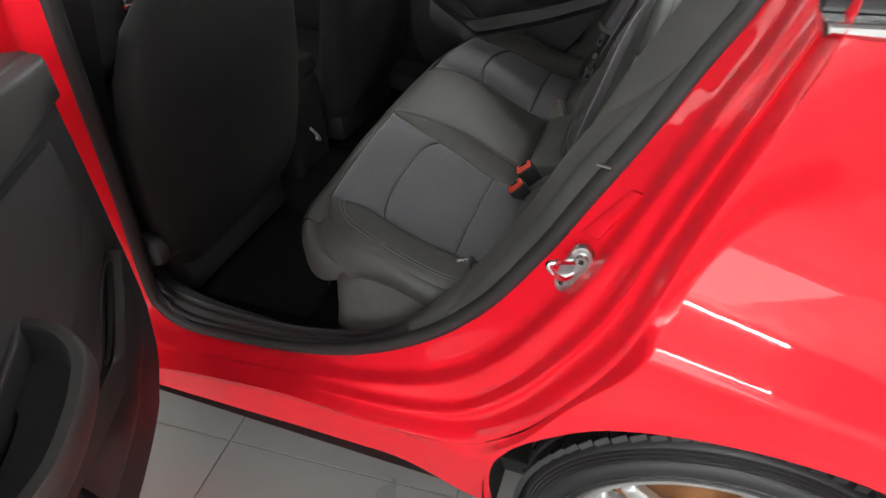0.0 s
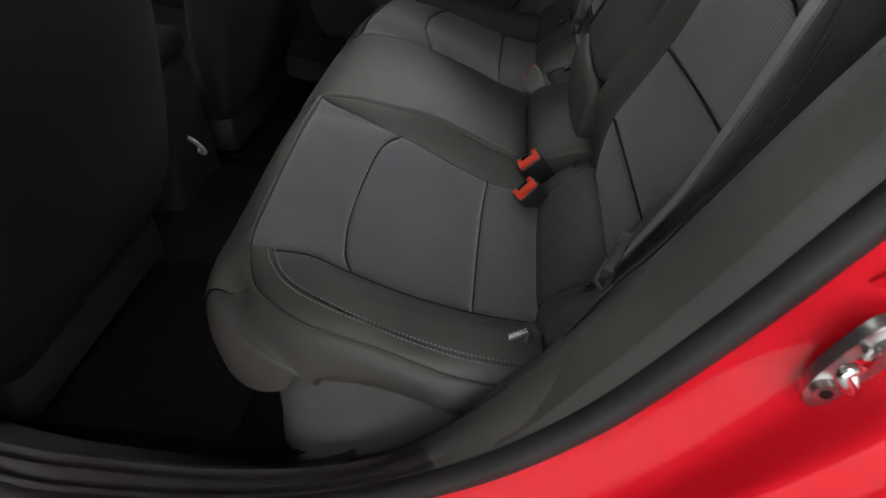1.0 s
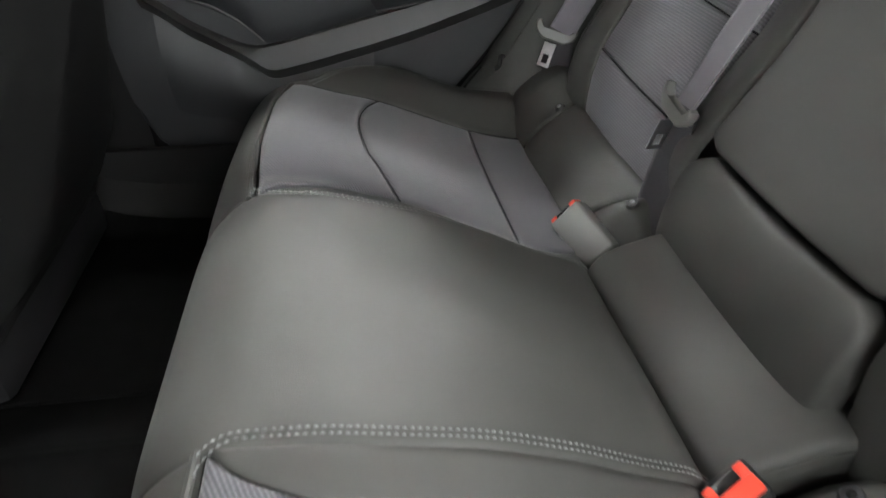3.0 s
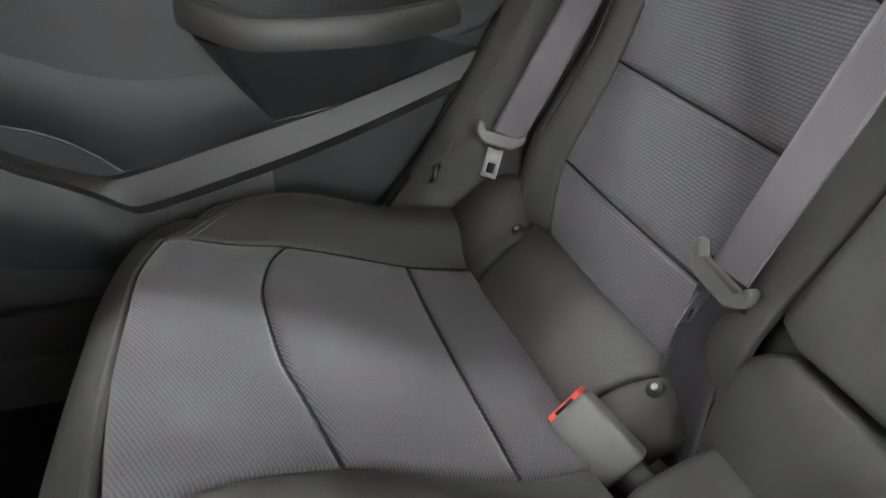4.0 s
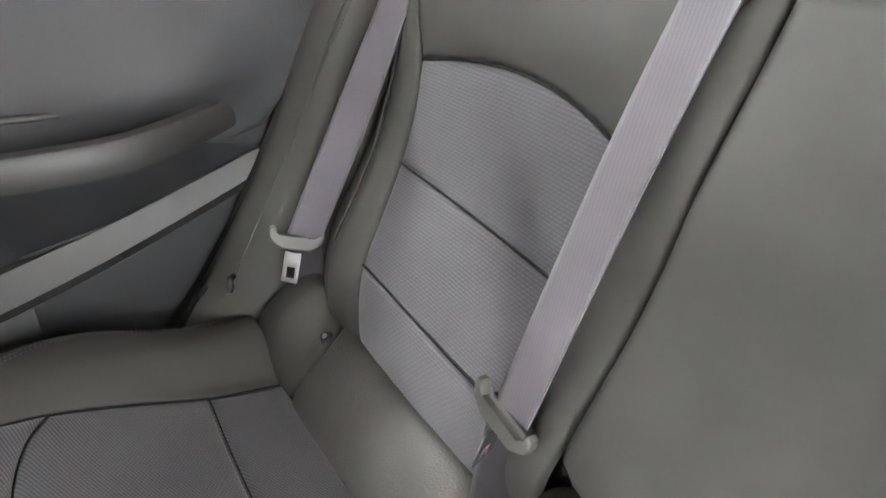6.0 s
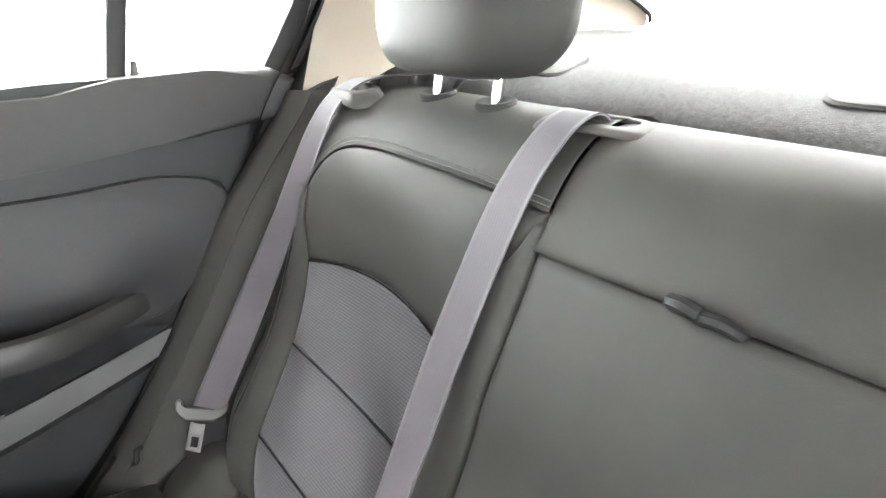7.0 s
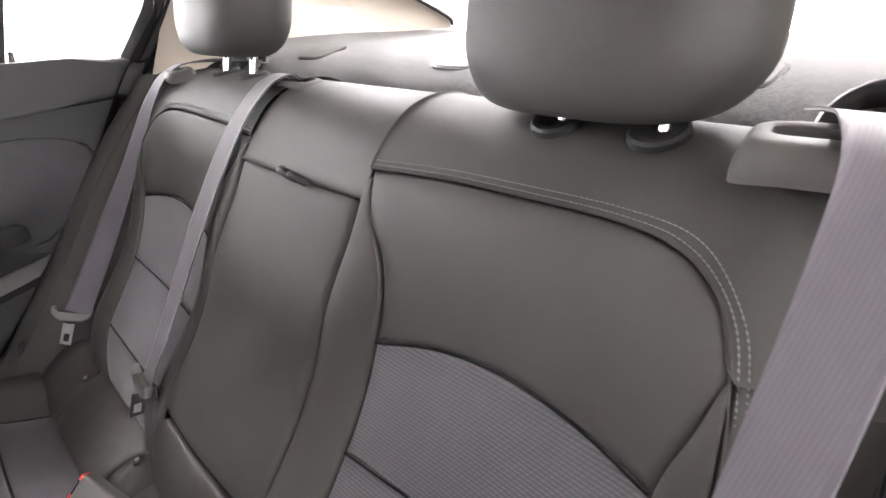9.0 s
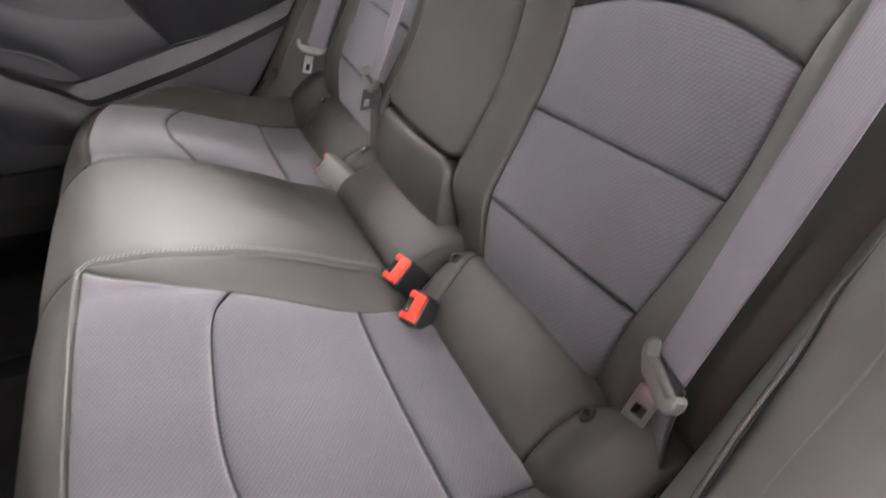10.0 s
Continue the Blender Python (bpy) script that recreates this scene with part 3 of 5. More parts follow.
# foam body under the covers
part("foam_body", loft([cushion(y, np.linspace(s00, CUSH.top, 60)) + np.array([.022, 0, -.030]) for y in np.linspace(-.58, .58, 25)], 60), FLOOR_BLACK, seat)
# woven tag at the flank
tag_m = Matrix.Translation((-.092, -.652, .604)) @ Euler((radians(48), 0, radians(32))).to_matrix().to_4x4()
tag = part("side_tag", rbox((.024, .009, .0012), .0004, tag_m), PLASTIC, seat, "small black tag with white lettering")
txt = bpy.data.curves.new("tag_lettering", "FONT")
txt.body, txt.size, txt.align_x, txt.align_y, txt.extrude = "AIRBAG", .0068 * K, "CENTER", "CENTER", .0002
lettering = new("lettering", txt)
txt.materials.append(LABEL_WHITE)
lettering.parent = tag
_tm = tag_m.copy()
_tm.translation = W(tag_m.translation) - parent_origin(tag) + tag_m.to_3x3() @ Vector((0, 0, .0012))
lettering.matrix_local = _tm

# ---------------------------------------------------------------- rear backrests
BACK = Profile([(.046, .49), (.034, .545), (.036, .60), (.050, .655), (.083, .715), (.115, .773), (.137, .83), (.151, .886), (.164, .945), (.178, 1.005), (.197, 1.047), (.226, 1.086), (.262, 1.110), (.305, 1.119), (.345, 1.112), (.368, 1.085), (.380, 1.02), (.36, .80)])
HI = BACK.by_z(1.119)


def backrest(y, s):
    y, s = np.broadcast_arrays(np.asarray(y, float), np.asarray(s, float))
    x, z = BACK.at(s)
    a = np.abs(y)
    low = 1 - smoothstep(.93, 1.03, z)
    x = x - .012 * np.exp(-((a - .545) / .026) ** 2) * low - .024 * smoothstep(.232, .155, a) * smoothstep(1.015, .88, z) * smoothstep(.56, .66, z)
    x = x + .006 * np.exp(-((a - .365) / .10) ** 2) * low * smoothstep(.60, .70, z)
    out = np.maximum(a - .565, 0)
    x = x + 9 * out ** 2
    z = z - 5 * np.maximum(a - .53, 0) ** 2 * smoothstep(.95, 1.08, z)
    return np.stack([x, y, z], -1)


def bz(z):
    return BACK.by_z(z, HI)


# where the head restraints' posts stand: x, y, z and the slope of the cover there
POSTS = {-1: [(.259, .335, 1.1105, -28), (.261, .431, 1.1115, -27)], 1: [(.282, .309, 1.1155, -10), (.282, .414, 1.1155, -10)]}


def make_outboard(parent, sg):
    def yz(*pts):
        return [(sg * y, bz(z)) for y, z in pts]
    lo = ((.216, .648), (.36, .648), (.498, .657))
    mid = ((.212, .762), (.36, .764), (.512, .773))
    hi = ((.213, .878), (.29, .900), (.37, .908), (.45, .902), (.520, .887))
    pipe = ((.1435, 1.044), (.25, 1.049), (.357, 1.053), (.44, 1.052), (.490, 1.045), (.528, 1.024), (.549, .985))
    panel("cloth_panel", backrest, [(sg * .228, .03), (sg * .36, .03), (sg * .475, .03)], yz(*lo), CLOTH_BACK, parent, "braided grey cloth", nu=34, nv=18)
    panel("cloth_panel", backrest, yz(*lo), yz(*mid), CLOTH_BACK, parent, "braided grey cloth", nu=34, nv=22)
    panel("cloth_panel", backrest, yz(*mid), yz(*hi), CLOTH_BACK, parent, "braided grey cloth", nu=34, nv=22)
    panel("upper_panel", backrest, yz(*hi), yz(*pipe[:5], (.515, 1.033), (.532, 1.015)), VINYL, parent, "smooth dark grey vinyl", nu=40, nv=30, puff=.005,
          left=yz((.213, .878), (.210, .925), (.195, .965), (.162, 1.000), (.145, 1.044)), right=yz((.520, .887), (.540, .95), (.550, .985), (.532, 1.015)))
    panel("inner_bolster", backrest, [(sg * .1435, .02), (sg * .228, .03)], yz((.1435, 1.036), (.150, 1.036)), VINYL, parent, "smooth dark grey vinyl", nu=14, nv=60, puff=.004,
          right=[(sg * .228, .03), *yz((.216, .648), (.212, .762), (.213, .878), (.210, .925), (.195, .965), (.168, 1.000), (.150, 1.036))])
    panel("outer_bolster", backrest, [(sg * .475, .03), (sg * .545, .03)], yz((.548, .983), (.551, .985)), VINYL, parent, "smooth dark grey vinyl", nu=14, nv=60, puff=.003,
          left=[(sg * .475, .03), *yz((.498, .657), (.512, .773), (.520, .887), (.538, .945), (.548, .983))], right=[(sg * .545, .03), *yz((.560, .66), (.562, .77), (.560, .887), (.551, .985))])
    panel("side_wrap", backrest, [(sg * .545, .03), (sg * .64, .03)], [(sg * .551, bz(.985)), (sg * .64, bz(.985))], VINYL, parent, "smooth dark grey vinyl", nu=12, nv=50, puff=.002, edges=(1, 0, 0, 0),
          left=[(sg * .545, .03), *yz((.560, .66), (.562, .77), (.560, .887), (.551, .985))])
    panel("top_band", backrest, yz(*pipe, (.57, .985), (.64, .985)), [(sg * y, BACK.top) for y in (.1435, .25, .357, .44, .50, .55, .58, .61, .64)], VINYL, parent, "smooth dark grey vinyl", nu=50, nv=46, puff=.001, dip=.0008, tuck=.002, edges=(1, 0, 1, 0))
    line = [backrest(sg * y, bz(z)) for y, z in pipe] + [backrest(sg * y, bz(z)) for y, z in ((.562, .90), (.564, .77), (.560, .66))]
    part("seam_piping", tube([p + np.array([-.0005, 0, .0005]) for p in line], .0010), VINYL, parent, "raised vinyl piping")
    for k in (.0045, .0100):
        pts = [backrest(sg * (y + (k * .3 if i < 4 else k)), bz(z) + (k if i < 5 else k * .3)) for i, (y, z) in enumerate(pipe)] + [backrest(sg * (y + k * .7), bz(z)) for y, z in ((.562, .90), (.564, .77), (.560, .66))]
        stitches("double_seam", [np.array(p) + np.array([-.0006, 0, .0005]) for p in pts], parent, (-.8, 0, .6), pitch=.0046, length=.0050, thick=.0008, lift=.0005, label="fine pale thread seam")
    for row in (lo, mid, hi):
        part("seam", tube([backrest(sg * y, bz(z)) + np.array([.0016, 0, -.0012]) for y, z in row], .0011, 6), SEAM, parent)
    # collars for the head restraint's posts
    for x, y, z, lean in POSTS[sg]:
        m = Matrix.Translation((x, sg * y, z)) @ Matrix.Rotation(radians(lean), 4, "Y")
        part("post_collar", lathe([(.0, -.001), (.009, -.001), (.012, .001), (.0185, .0045), (.022, .0045), (.0245, .002), (.025, -.008)], m, 28), RUBBER_COLLAR, parent, "black dished collar")


small_back = thing("split_bench", "narrow dark grey rear seat backrest with cloth insert", "car seat", at=(.1, -.37, .5))
make_outboard(small_back, -1)
large_back = thing("split_bench", "wide dark grey rear backrest with folding centre armrest", "car seat", at=(.1, .2, .5))
make_outboard(large_back, 1)
# centre of the wide backrest: top panel, armrest in its recess, lower roll
panel("centre_top", backrest, [(y, bz(1.012)) for y in (-.1435, 0, .1435)], [(y, BACK.top) for y in (-.1435, 0, .1435)], VINYL, large_back, "smooth dark grey vinyl", nu=30, nv=44, puff=.002, soft=.012, tuck=.003, dip=.002, edges=(0, 0, 1, 0))


def arm_face(y, s):
    p = backrest(y, s)
    x, z = BACK.at(np.broadcast_to(np.asarray(s, float), p.shape[:-1]))
    p[..., 0] = x - .004 * np.cos(np.clip(y / .14, -1, 1) * 1.5) - .026 * smoothstep(1.01, .86, z)
    return p


armrest = panel("armrest", arm_face, [(-.108, bz(.669)), (0, bz(.668)), (.108, bz(.671))], [(-.128, bz(1.0115)), (0, bz(1.012)), (.128, bz(1.0115))], VINYL, large_back, "smooth dark grey vinyl armrest, folded up", nu=30, nv=50, left=[(-.110, bz(.669)), (-.133, bz(.675)), (-.1420, bz(.697)), (-.1425, bz(.85)), (-.1430, bz(.995)), (-.140, bz(1.008)), (-.130, bz(1.0115))], right=[(.110, bz(.671)), (.135, bz(.677)), (.1435, bz(.698)), (.1440, bz(.85)), (.1445, bz(.995)), (.141, bz(1.008)), (.130, bz(1.0115))], puff=.006, soft=.018, tuck=.008, dip=.002)
panel("lower_roll", arm_face, [(-.140, .0), (0, .0), (.150, .0)], [(-.112, bz(.666)), (0, bz(.664)), (.112, bz(.668))], VINYL, large_back, "smooth dark grey vinyl", nu=30, nv=24, puff=.008, soft=.02, tuck=.022, left=[(-.140, .0), (-.141, bz(.62)), (-.134, bz(.650)), (-.112, bz(.666))], right=[(.150, .0), (.148, bz(.62)), (.138, bz(.652)), (.112, bz(.668))])
part("recess", loft([[(x + .018, y, z) for x, z in ((.036, .56), (.050, .655), (.115, .773), (.151, .886), (.178, 1.005), (.20, 1.04))] for y in (-.146, 0, .188)], 40), VINYL, large_back, "dark grey vinyl recess behind the armrest")
strap = part("pull_tab", joined([tube([(.178, .006, 1.012), (.165, .004, 1.020), (.161, -.006, 1.022), (.163, -.014, 1.019), (.176, -.017, 1.011)], .0062, 8, 24), tube([(.178, -.017, 1.011), (.164, -.020, 1.017), (.162, -.030, 1.019), (.166, -.038, 1.016), (.178, -.042, 1.008)], .0055, 8, 24)]), PLASTIC, armrest, "black fabric pull loop")
part("foam_body", loft([[(x + .03, y, z) for x, z in BACK.p[20:240:12]] for y in (-.57, -.36, -.15)], 40), FLOOR_BLACK, small_back)
part("foam_body", loft([[(x + .036, y, z) for x, z in BACK.p[20:240:12]] for y in (-.12, .2, .57)], 40), FLOOR_BLACK, large_back)


# ---------------------------------------------------------------- head restraints
def head_restraint(sg, drop):
    ob = thing("head_restraint", "dark grey vinyl head restraint on two chrome posts", "head restraint", "rear head restraints", at=(.28, sg * .362, 1.13))
    bm = bmesh.new()
    n, m = 40, 30
    rows = []
    for j in range(m + 1):
        ph = math.pi * j / m - math.pi / 2
        row = []
        for i in range(n):
            th = 2 * math.pi * i / n

            def pw(c, e):
                return math.copysign(abs(c) ** e, c)
            cy = pw(math.cos(ph), .42)
            Y = .143 * cy * pw(math.sin(th), .45)
            X = .064 * cy * pw(math.cos(th), .55)
            Z = .092 * pw(math.sin(ph), .55)
            Y *= 1 - .16 * smoothstep(.0, -.06, X) - .10 * smoothstep(.02, .092, Z)
            Y *= 1 - .09 * smoothstep(-.03, -.092, Z)
            X += .05 * (Z + .09) - .25 * (abs(Y) / .14) ** 2 * .06 * (1 if X < 0 else 0) * -1
            row.append(bm.verts.new((.262 + X, sg * .358 + Y, 1.235 - drop + Z)))
        rows.append(row)
    for a, b in zip(rows, rows[1:]):
        for i in range(n):
            bm.faces.new((a[i], a[(i + 1) % n], b[(i + 1) % n], b[i]))
    bmesh.ops.remove_doubles(bm, verts=bm.verts, dist=1e-5)
    part("pad", bm, VINYL, ob, "smooth dark grey vinyl pad")
    for x, y, z, lean in POSTS[sg]:
        x += .009 if sg < 0 else 0
        part("post", tube([(x, sg * y, z - .006), (x + .003, sg * y, 1.14), (x + .006, sg * y, 1.17)], .0068, 14, 10), CHROME, ob, "chrome post")
        part("post_notch", rbox((.004, .010, .004), .001, Matrix.Translation((x - .004, sg * y + .004, 1.142))), STEEL, ob)
    return ob


head_restraint(-1, .027), head_restraint(1, .0)


# ---------------------------------------------------------------- belts and buckles
def belt_guide(place, wide, turn, parent, deep=.058, slot=.026, high=.006, back=.004, tip=-10):
    """A moulded bezel on the backrest's top: a sloping fascia, a flat top, and a slot through which a belt runs."""
    m = Matrix.Translation(place) @ Euler((0, radians(tip), radians(turn))).to_matrix().to_4x4()
    A, B = deep / 2, wide / 2
    a, b = slot / 2, wide / 2 - .020

    def ring(f, z):
        hx, hy = A + f * (a - A), B + f * (b - B)
        out = []
        for k in range(57):
            w = 2 * math.pi * k / 56
            c, q = math.cos(w), math.sin(w)
            u, v = hx * math.copysign(abs(c) ** .40, c), hy * math.copysign(abs(q) ** .40, q)
            out.append(m @ Vector((u + back * f, v, z * high - .006 * (v / B) ** 4 * (1 - f))))
        return out
    rows = [ring(f, z) for f, z in ((0, -1.0), (0, -.45), (.05, .10), (.30, .86), (.37, .97), (.50, 1.0), (.85, .97), (.96, .88), (1, .66), (1, -1.2))]
    g = part("belt_guide", loft(rows, 57), GUIDE, parent, "dark grey plastic belt guide with an open slot")
    part("guide_slot", rbox((slot * 1.1, b * 2.1, .002), .0008, m @ Matrix.Translation((back, 0, -high))), BLACK, g)


def tongue(ob, centre, along, across, plate_across):
    """Plastic grip and steel plate that slide on the strap. along: towards the plate's tip."""
    t = Vector(along).normalized()
    x = (Vector(across) - t * t.dot(Vector(across))).normalized()
    n = x.cross(t)
    m = Matrix.Translation(centre) @ Matrix((x, t, n)).transposed().to_4x4()
    m = m @ Matrix.Scale(.88, 4)
    half = [(.022, .016), (.033, .009), (.040, .002), (.0425, -.007), (.041, -.015), (.035, -.017), (.0315, -.013), (.0295, .000)]
    outline = half + [(-u, v) for u, v in reversed(half)]
    u_bar = bmesh.new()
    low, top = ([u_bar.verts.new((u, v, h)) for u, v in outline] for h in (-.0065, .0065))
    count = len(outline)
    u_bar.faces.new(low[::-1]), u_bar.faces.new(top)
    for i in range(count):
        u_bar.faces.new((low[i], low[(i + 1) % count], top[(i + 1) % count], top[i]))
    bmesh.ops.bevel(u_bar, geom=[e for e in u_bar.edges if abs(e.verts[0].co.z - e.verts[1].co.z) < 1e-6], offset=.0034, segments=3, affect="EDGES", profile=.5)
    bmesh.ops.triangulate(u_bar, faces=[f for f in u_bar.faces if len(f.verts) > 4])
    bmesh.ops.transform(u_bar, matrix=m, verts=u_bar.verts)
    part("grip", u_bar, PLASTIC_GREY, ob, "grey plastic tongue grip with raised ends")
    px = (Vector(plate_across) - t * t.dot(Vector(plate_across))).normalized()
    m = Matrix.Translation(centre) @ Matrix((px, t, px.cross(t))).transposed().to_4x4() @ Matrix.Scale(.88, 4)
    steel = [rbox((.0065, .046, .003), .001, m @ Matrix.Translation((s * .0098, .043, .004))) for s in (-1, 1)] + [rbox((.026, .007, .003), .001, m @ Matrix.Translation((0, .0635, .004))), rbox((.026, .022, .003), .001, m @ Matrix.Translation((0, .032, .004)))]
    part("tongue_plate", joined(steel), TONGUE_STEEL, ob, "bright steel tongue plate with a slot")
    return m


far_belt = thing("seat_belt", "grey webbing lap and shoulder belt hanging unlatched by the door", "seat belt", "rear seat belts", at=(.0, .6, .5))
near_belt = thing("seat_belt", "grey webbing lap and shoulder belt hanging beside the backrest", "seat belt", "rear seat belts", at=(.0, -.6, .5))
ribbon("webbing", [(.395, .470, 1.128), (.34, .505, 1.133), (.275, .535, 1.128), (.232, .553, 1.112), (.196, .566, 1.062), (.145, .580, .930), (.083, .595, .785), (.022, .610, .648)],
       [(.3, .8, 0), (.4, .8, .0), (.25, .9, -.1), (-.15, .95, .25), (-.30, .85, .15), (-.50, .65, .25), (-.75, .40, .35), (-.85, .32, .42)], .045, far_belt, label="pale grey woven webbing", n=80)
# lower run of the strap, coloured darker to stand for shade
ribbon("lap_webbing", [(.020, .611, .644), (.018, .606, .60), (.022, .598, .555), (.032, .592, .50)], [(-.85, .32, .42), (-.8, .4, .35), (-.7, .5, .3), (-.7, .5, .3)], .050, far_belt, WEBBING_SHADED, label="grey woven webbing, shade put into its colour", n=30)
tongue(far_belt, (.012, .613, .646), (-.35, -.25, -.90), (-.85, .32, .42), (-.6, .7, .2))
belt_guide((.246, .552, 1.106), .110, -12, large_back, .056, .024, .008)
ribbon("webbing", [(.38, -.520, 1.130), (.31, -.555, 1.136), (.24, -.582, 1.137), (.192, -.598, 1.122), (.160, -.602, 1.085), (.140, -.600, 1.03), (.105, -.590, .90), (.066, -.578, .76), (.022, -.578, .668)],
       [(-.1, -1, 0), (-.2, -1, 0), (-.2, -1, 0), (-.25, -.96, 0), (-.25, -.96, 0), (-.25, -.96, 0), (-.25, -.96, .0), (-.25, -.96, .2), (-.25, -.88, .40)], .052, near_belt, label="pale grey woven webbing", n=90)
ribbon("lap_webbing", [(.020, -.580, .664), (.014, -.586, .61), (.020, -.592, .555), (.032, -.592, .50)], [(-.25, -.88, .40), (-.5, -.7, .35), (-.7, -.5, .3), (-.7, -.5, .3)], .050, near_belt, WEBBING_SHADED, label="grey woven webbing, shade put into its colour", n=30)
tongue(near_belt, (.010, -.580, .662), (-.20, .15, -.95), (-.25, -.88, .42), (.40, -.90, -.22))
belt_guide((.246, -.568, 1.114), .136, 14, small_back, .070, .022, .012, .008)
centre_belt = thing("seat_belt", "grey webbing centre belt hanging down beside the armrest", "seat belt", "rear seat belts", at=(.03, .18, .5))
ribbon("webbing", [(.292, .175, 1.108), (.278, .176, 1.122), (.258, .179, 1.121), (.228, .182, 1.101), (.187, .187, 1.045), (.130, .189, .930), (.078, .190, .806), (.026, .186, .692)],
       [(.05, 1, 0), (.05, 1, 0), (.0, 1, -.03), (-.1, 1, .0), (-.12, 1, -.05), (-.15, 1, -.10), (-.12, 1, -.25), (-.05, 1, -.32)], .041, centre_belt, label="pale grey woven webbing", n=80)
ribbon("lap_webbing", [(.030, .187, .692), (.026, .190, .62), (.022, .190, .55), (.022, .185, .46)], [(-.05, 1, -.32), (-.2, 1, -.2), (-.2, 1, -.1), (-.2, 1, 0)], [.050, .054, .060, .062], centre_belt, WEBBING_SHADED, label="folded grey webbing, shade put into its colour", n=40)
tongue(centre_belt, (.018, .188, .690), (-.16, .14, -.97), (.02, .95, -.02), (.95, .25, -.15))
belt_guide((.274, .166, 1.114), .122, 8, large_back, .050, .026, .003)


def buckle(label, end, axis, wide_dir, housing, housing_label, size):
    """A buckle on its stalk. end: the middle of the button face; axis: the way it faces; size: width, length, thickness."""
    ob = thing("belt_buckle", label, "buckle", "rear belt buckles", at=end)
    t = Vector(axis).normalized()
    x = (Vector(wide_dir) - t * t.dot(Vector(wide_dir))).normalized()
    m = Matrix.Translation(end) @ Matrix((x, t, x.cross(t))).transposed().to_4x4()
    w, n, h = size
    part("housing", rbox((w, n, h), .005, m @ Matrix.Translation((0, -n / 2, 0)), 3), housing, ob, housing_label)
    part("release_button", rbox((w * .86, .007, h * .50), .002, m @ Matrix.Translation((0, .001, h * .18))), RED_BUTTON, ob, "red release button")
    for s in (-1, 1):
        part("release_button", rbox((w * .20, .007, h * .34), .002, m @ Matrix.Translation((s * w * .33, .001, -h * .22))), RED_BUTTON, ob, "red release button")
    part("slot", rbox((w * .48, .0035, h * .26), .0008, m @ Matrix.Translation((0, .001, -h * .22))), BLACK, ob)
    part("stalk", rbox((w * .72, .06, .010), .003, m @ Matrix.Translation((0, -n - .022, 0))), PLASTIC, ob, "black stalk")
    return ob


buckle("black belt buckle with a red button lying by the centre pad", (-.080, -.184, .546), (-.55, -.20, .82), (.80, .25, .57), PLASTIC, "black plastic housing", (.046, .062, .032))
buckle("black belt buckle with a red button lying on the cloth cushion", (-.084, -.254, .531), (-.55, -.25, .80), (.78, .42, .42), PLASTIC, "black plastic housing", (.046, .062, .032))
buckle("grey belt buckle with a red button beside the centre belt", (-.075, .228, .530), (-.40, .82, .38), (-.58, .09, -.81), PLASTIC_GREY, "grey plastic housing", (.050, .078, .026))

# ---------------------------------------------------------------- the car's shell
car = thing("car", "glossy red saloon car with one rear door open", "car", at=(0, 0, 0))
# edge of the left rear door opening (x, z), at the seal and at the outer skin
APERTURE = [(-.768, 1.12), (-.787, .95), (-.810, .68), (-.840, .45), (-.838, .355), (-.77, .304), (-.645, .304), (-.459, .328), (-.29, .385), (-.14, .478), (-.021, .597), (.071, .739), (.142, .872), (.199, .979), (.244, 1.073), (.282, 1.148), (.31, 1.24), (.28, 1.32)]
OUTER = [(-.90, 1.12), (-.92, .95), (-.95, .65), (-.96, .42), (-.92, .325), (-.80, .290), (-.64, .315), (-.42, .342), (-.20, .345), (-.02, .385), (.09, .50), (.165, .63), (.222, .76), (.258, .92), (.285, 1.02), (.312, 1.11), (.335, 1.20), (.33, 1.32)]
OUT_Y = [-.90, -.90, -.90, -.895, -.885, -.882, -.882, -.884, -.89, -.905, -.925, -.938, -.945, -.945, -.942, -.936, -.92, -.88]
A3 = dense([(x, -.765, z) for x, z in APERTURE], 120)
O3 = dense([(x, y, z) for (x, z), y in zip(OUTER, OUT_Y)], 120)
steps = [(0, .0), (.05, -.012), (.10, .02), (.28, .12), (.36, .17), (.41, .24), (.44, .44), (.50, .49), (.62, .53), (.68, .58), (.71, .72), (.75, .755), (.80, .74), (.85, .76), (.91, .90), (.96, .975), (1.0, 1.0)]
steps = [(float(f), float(g)) for f, g in dense(steps, 64)]
rows = []
for f, g in steps:
    r = A3 + f * (O3 - A3)
    r[:, 1] = A3[:, 1] + g * (O3[:, 1] - A3[:, 1])
    rows.append(r)
part("door_jamb", loft(rows, 120), RED, car, "glossy red painted door jamb")


# the shoulder above the wheel arch: a crisp crest, then a long hollow slope
_d = np.linspace(-.2, .6, 400)
_slope = .84 * smoothstep(.026, .044, _d) * (1 - smoothstep(.060, .22, _d))
SHOULDER = (_d, np.cumsum(_slope) * (_d[1] - _d[0]))


def skin_y(x, z):
    """Half width of the outer skin: full over the wheel, drawn in along the sill, with a shoulder above the wheel arch."""
    full = .888 + .064 * smoothstep(-.22, .20, x)
    y = full - .070 * np.clip((z - .85) / .40, 0, 1) ** 2 - .030 * np.clip((.60 - z) / .45, 0, 1) ** 2
    d = z - (.765 - .20 * (x - .24))
    dent = np.interp(d, SHOULDER[0], SHOULDER[1]) - .026 * smoothstep(-.20, .03, d)
    return y - smoothstep(.13, .25, x) * dent * (1 - .62 * smoothstep(.21, .44, d))


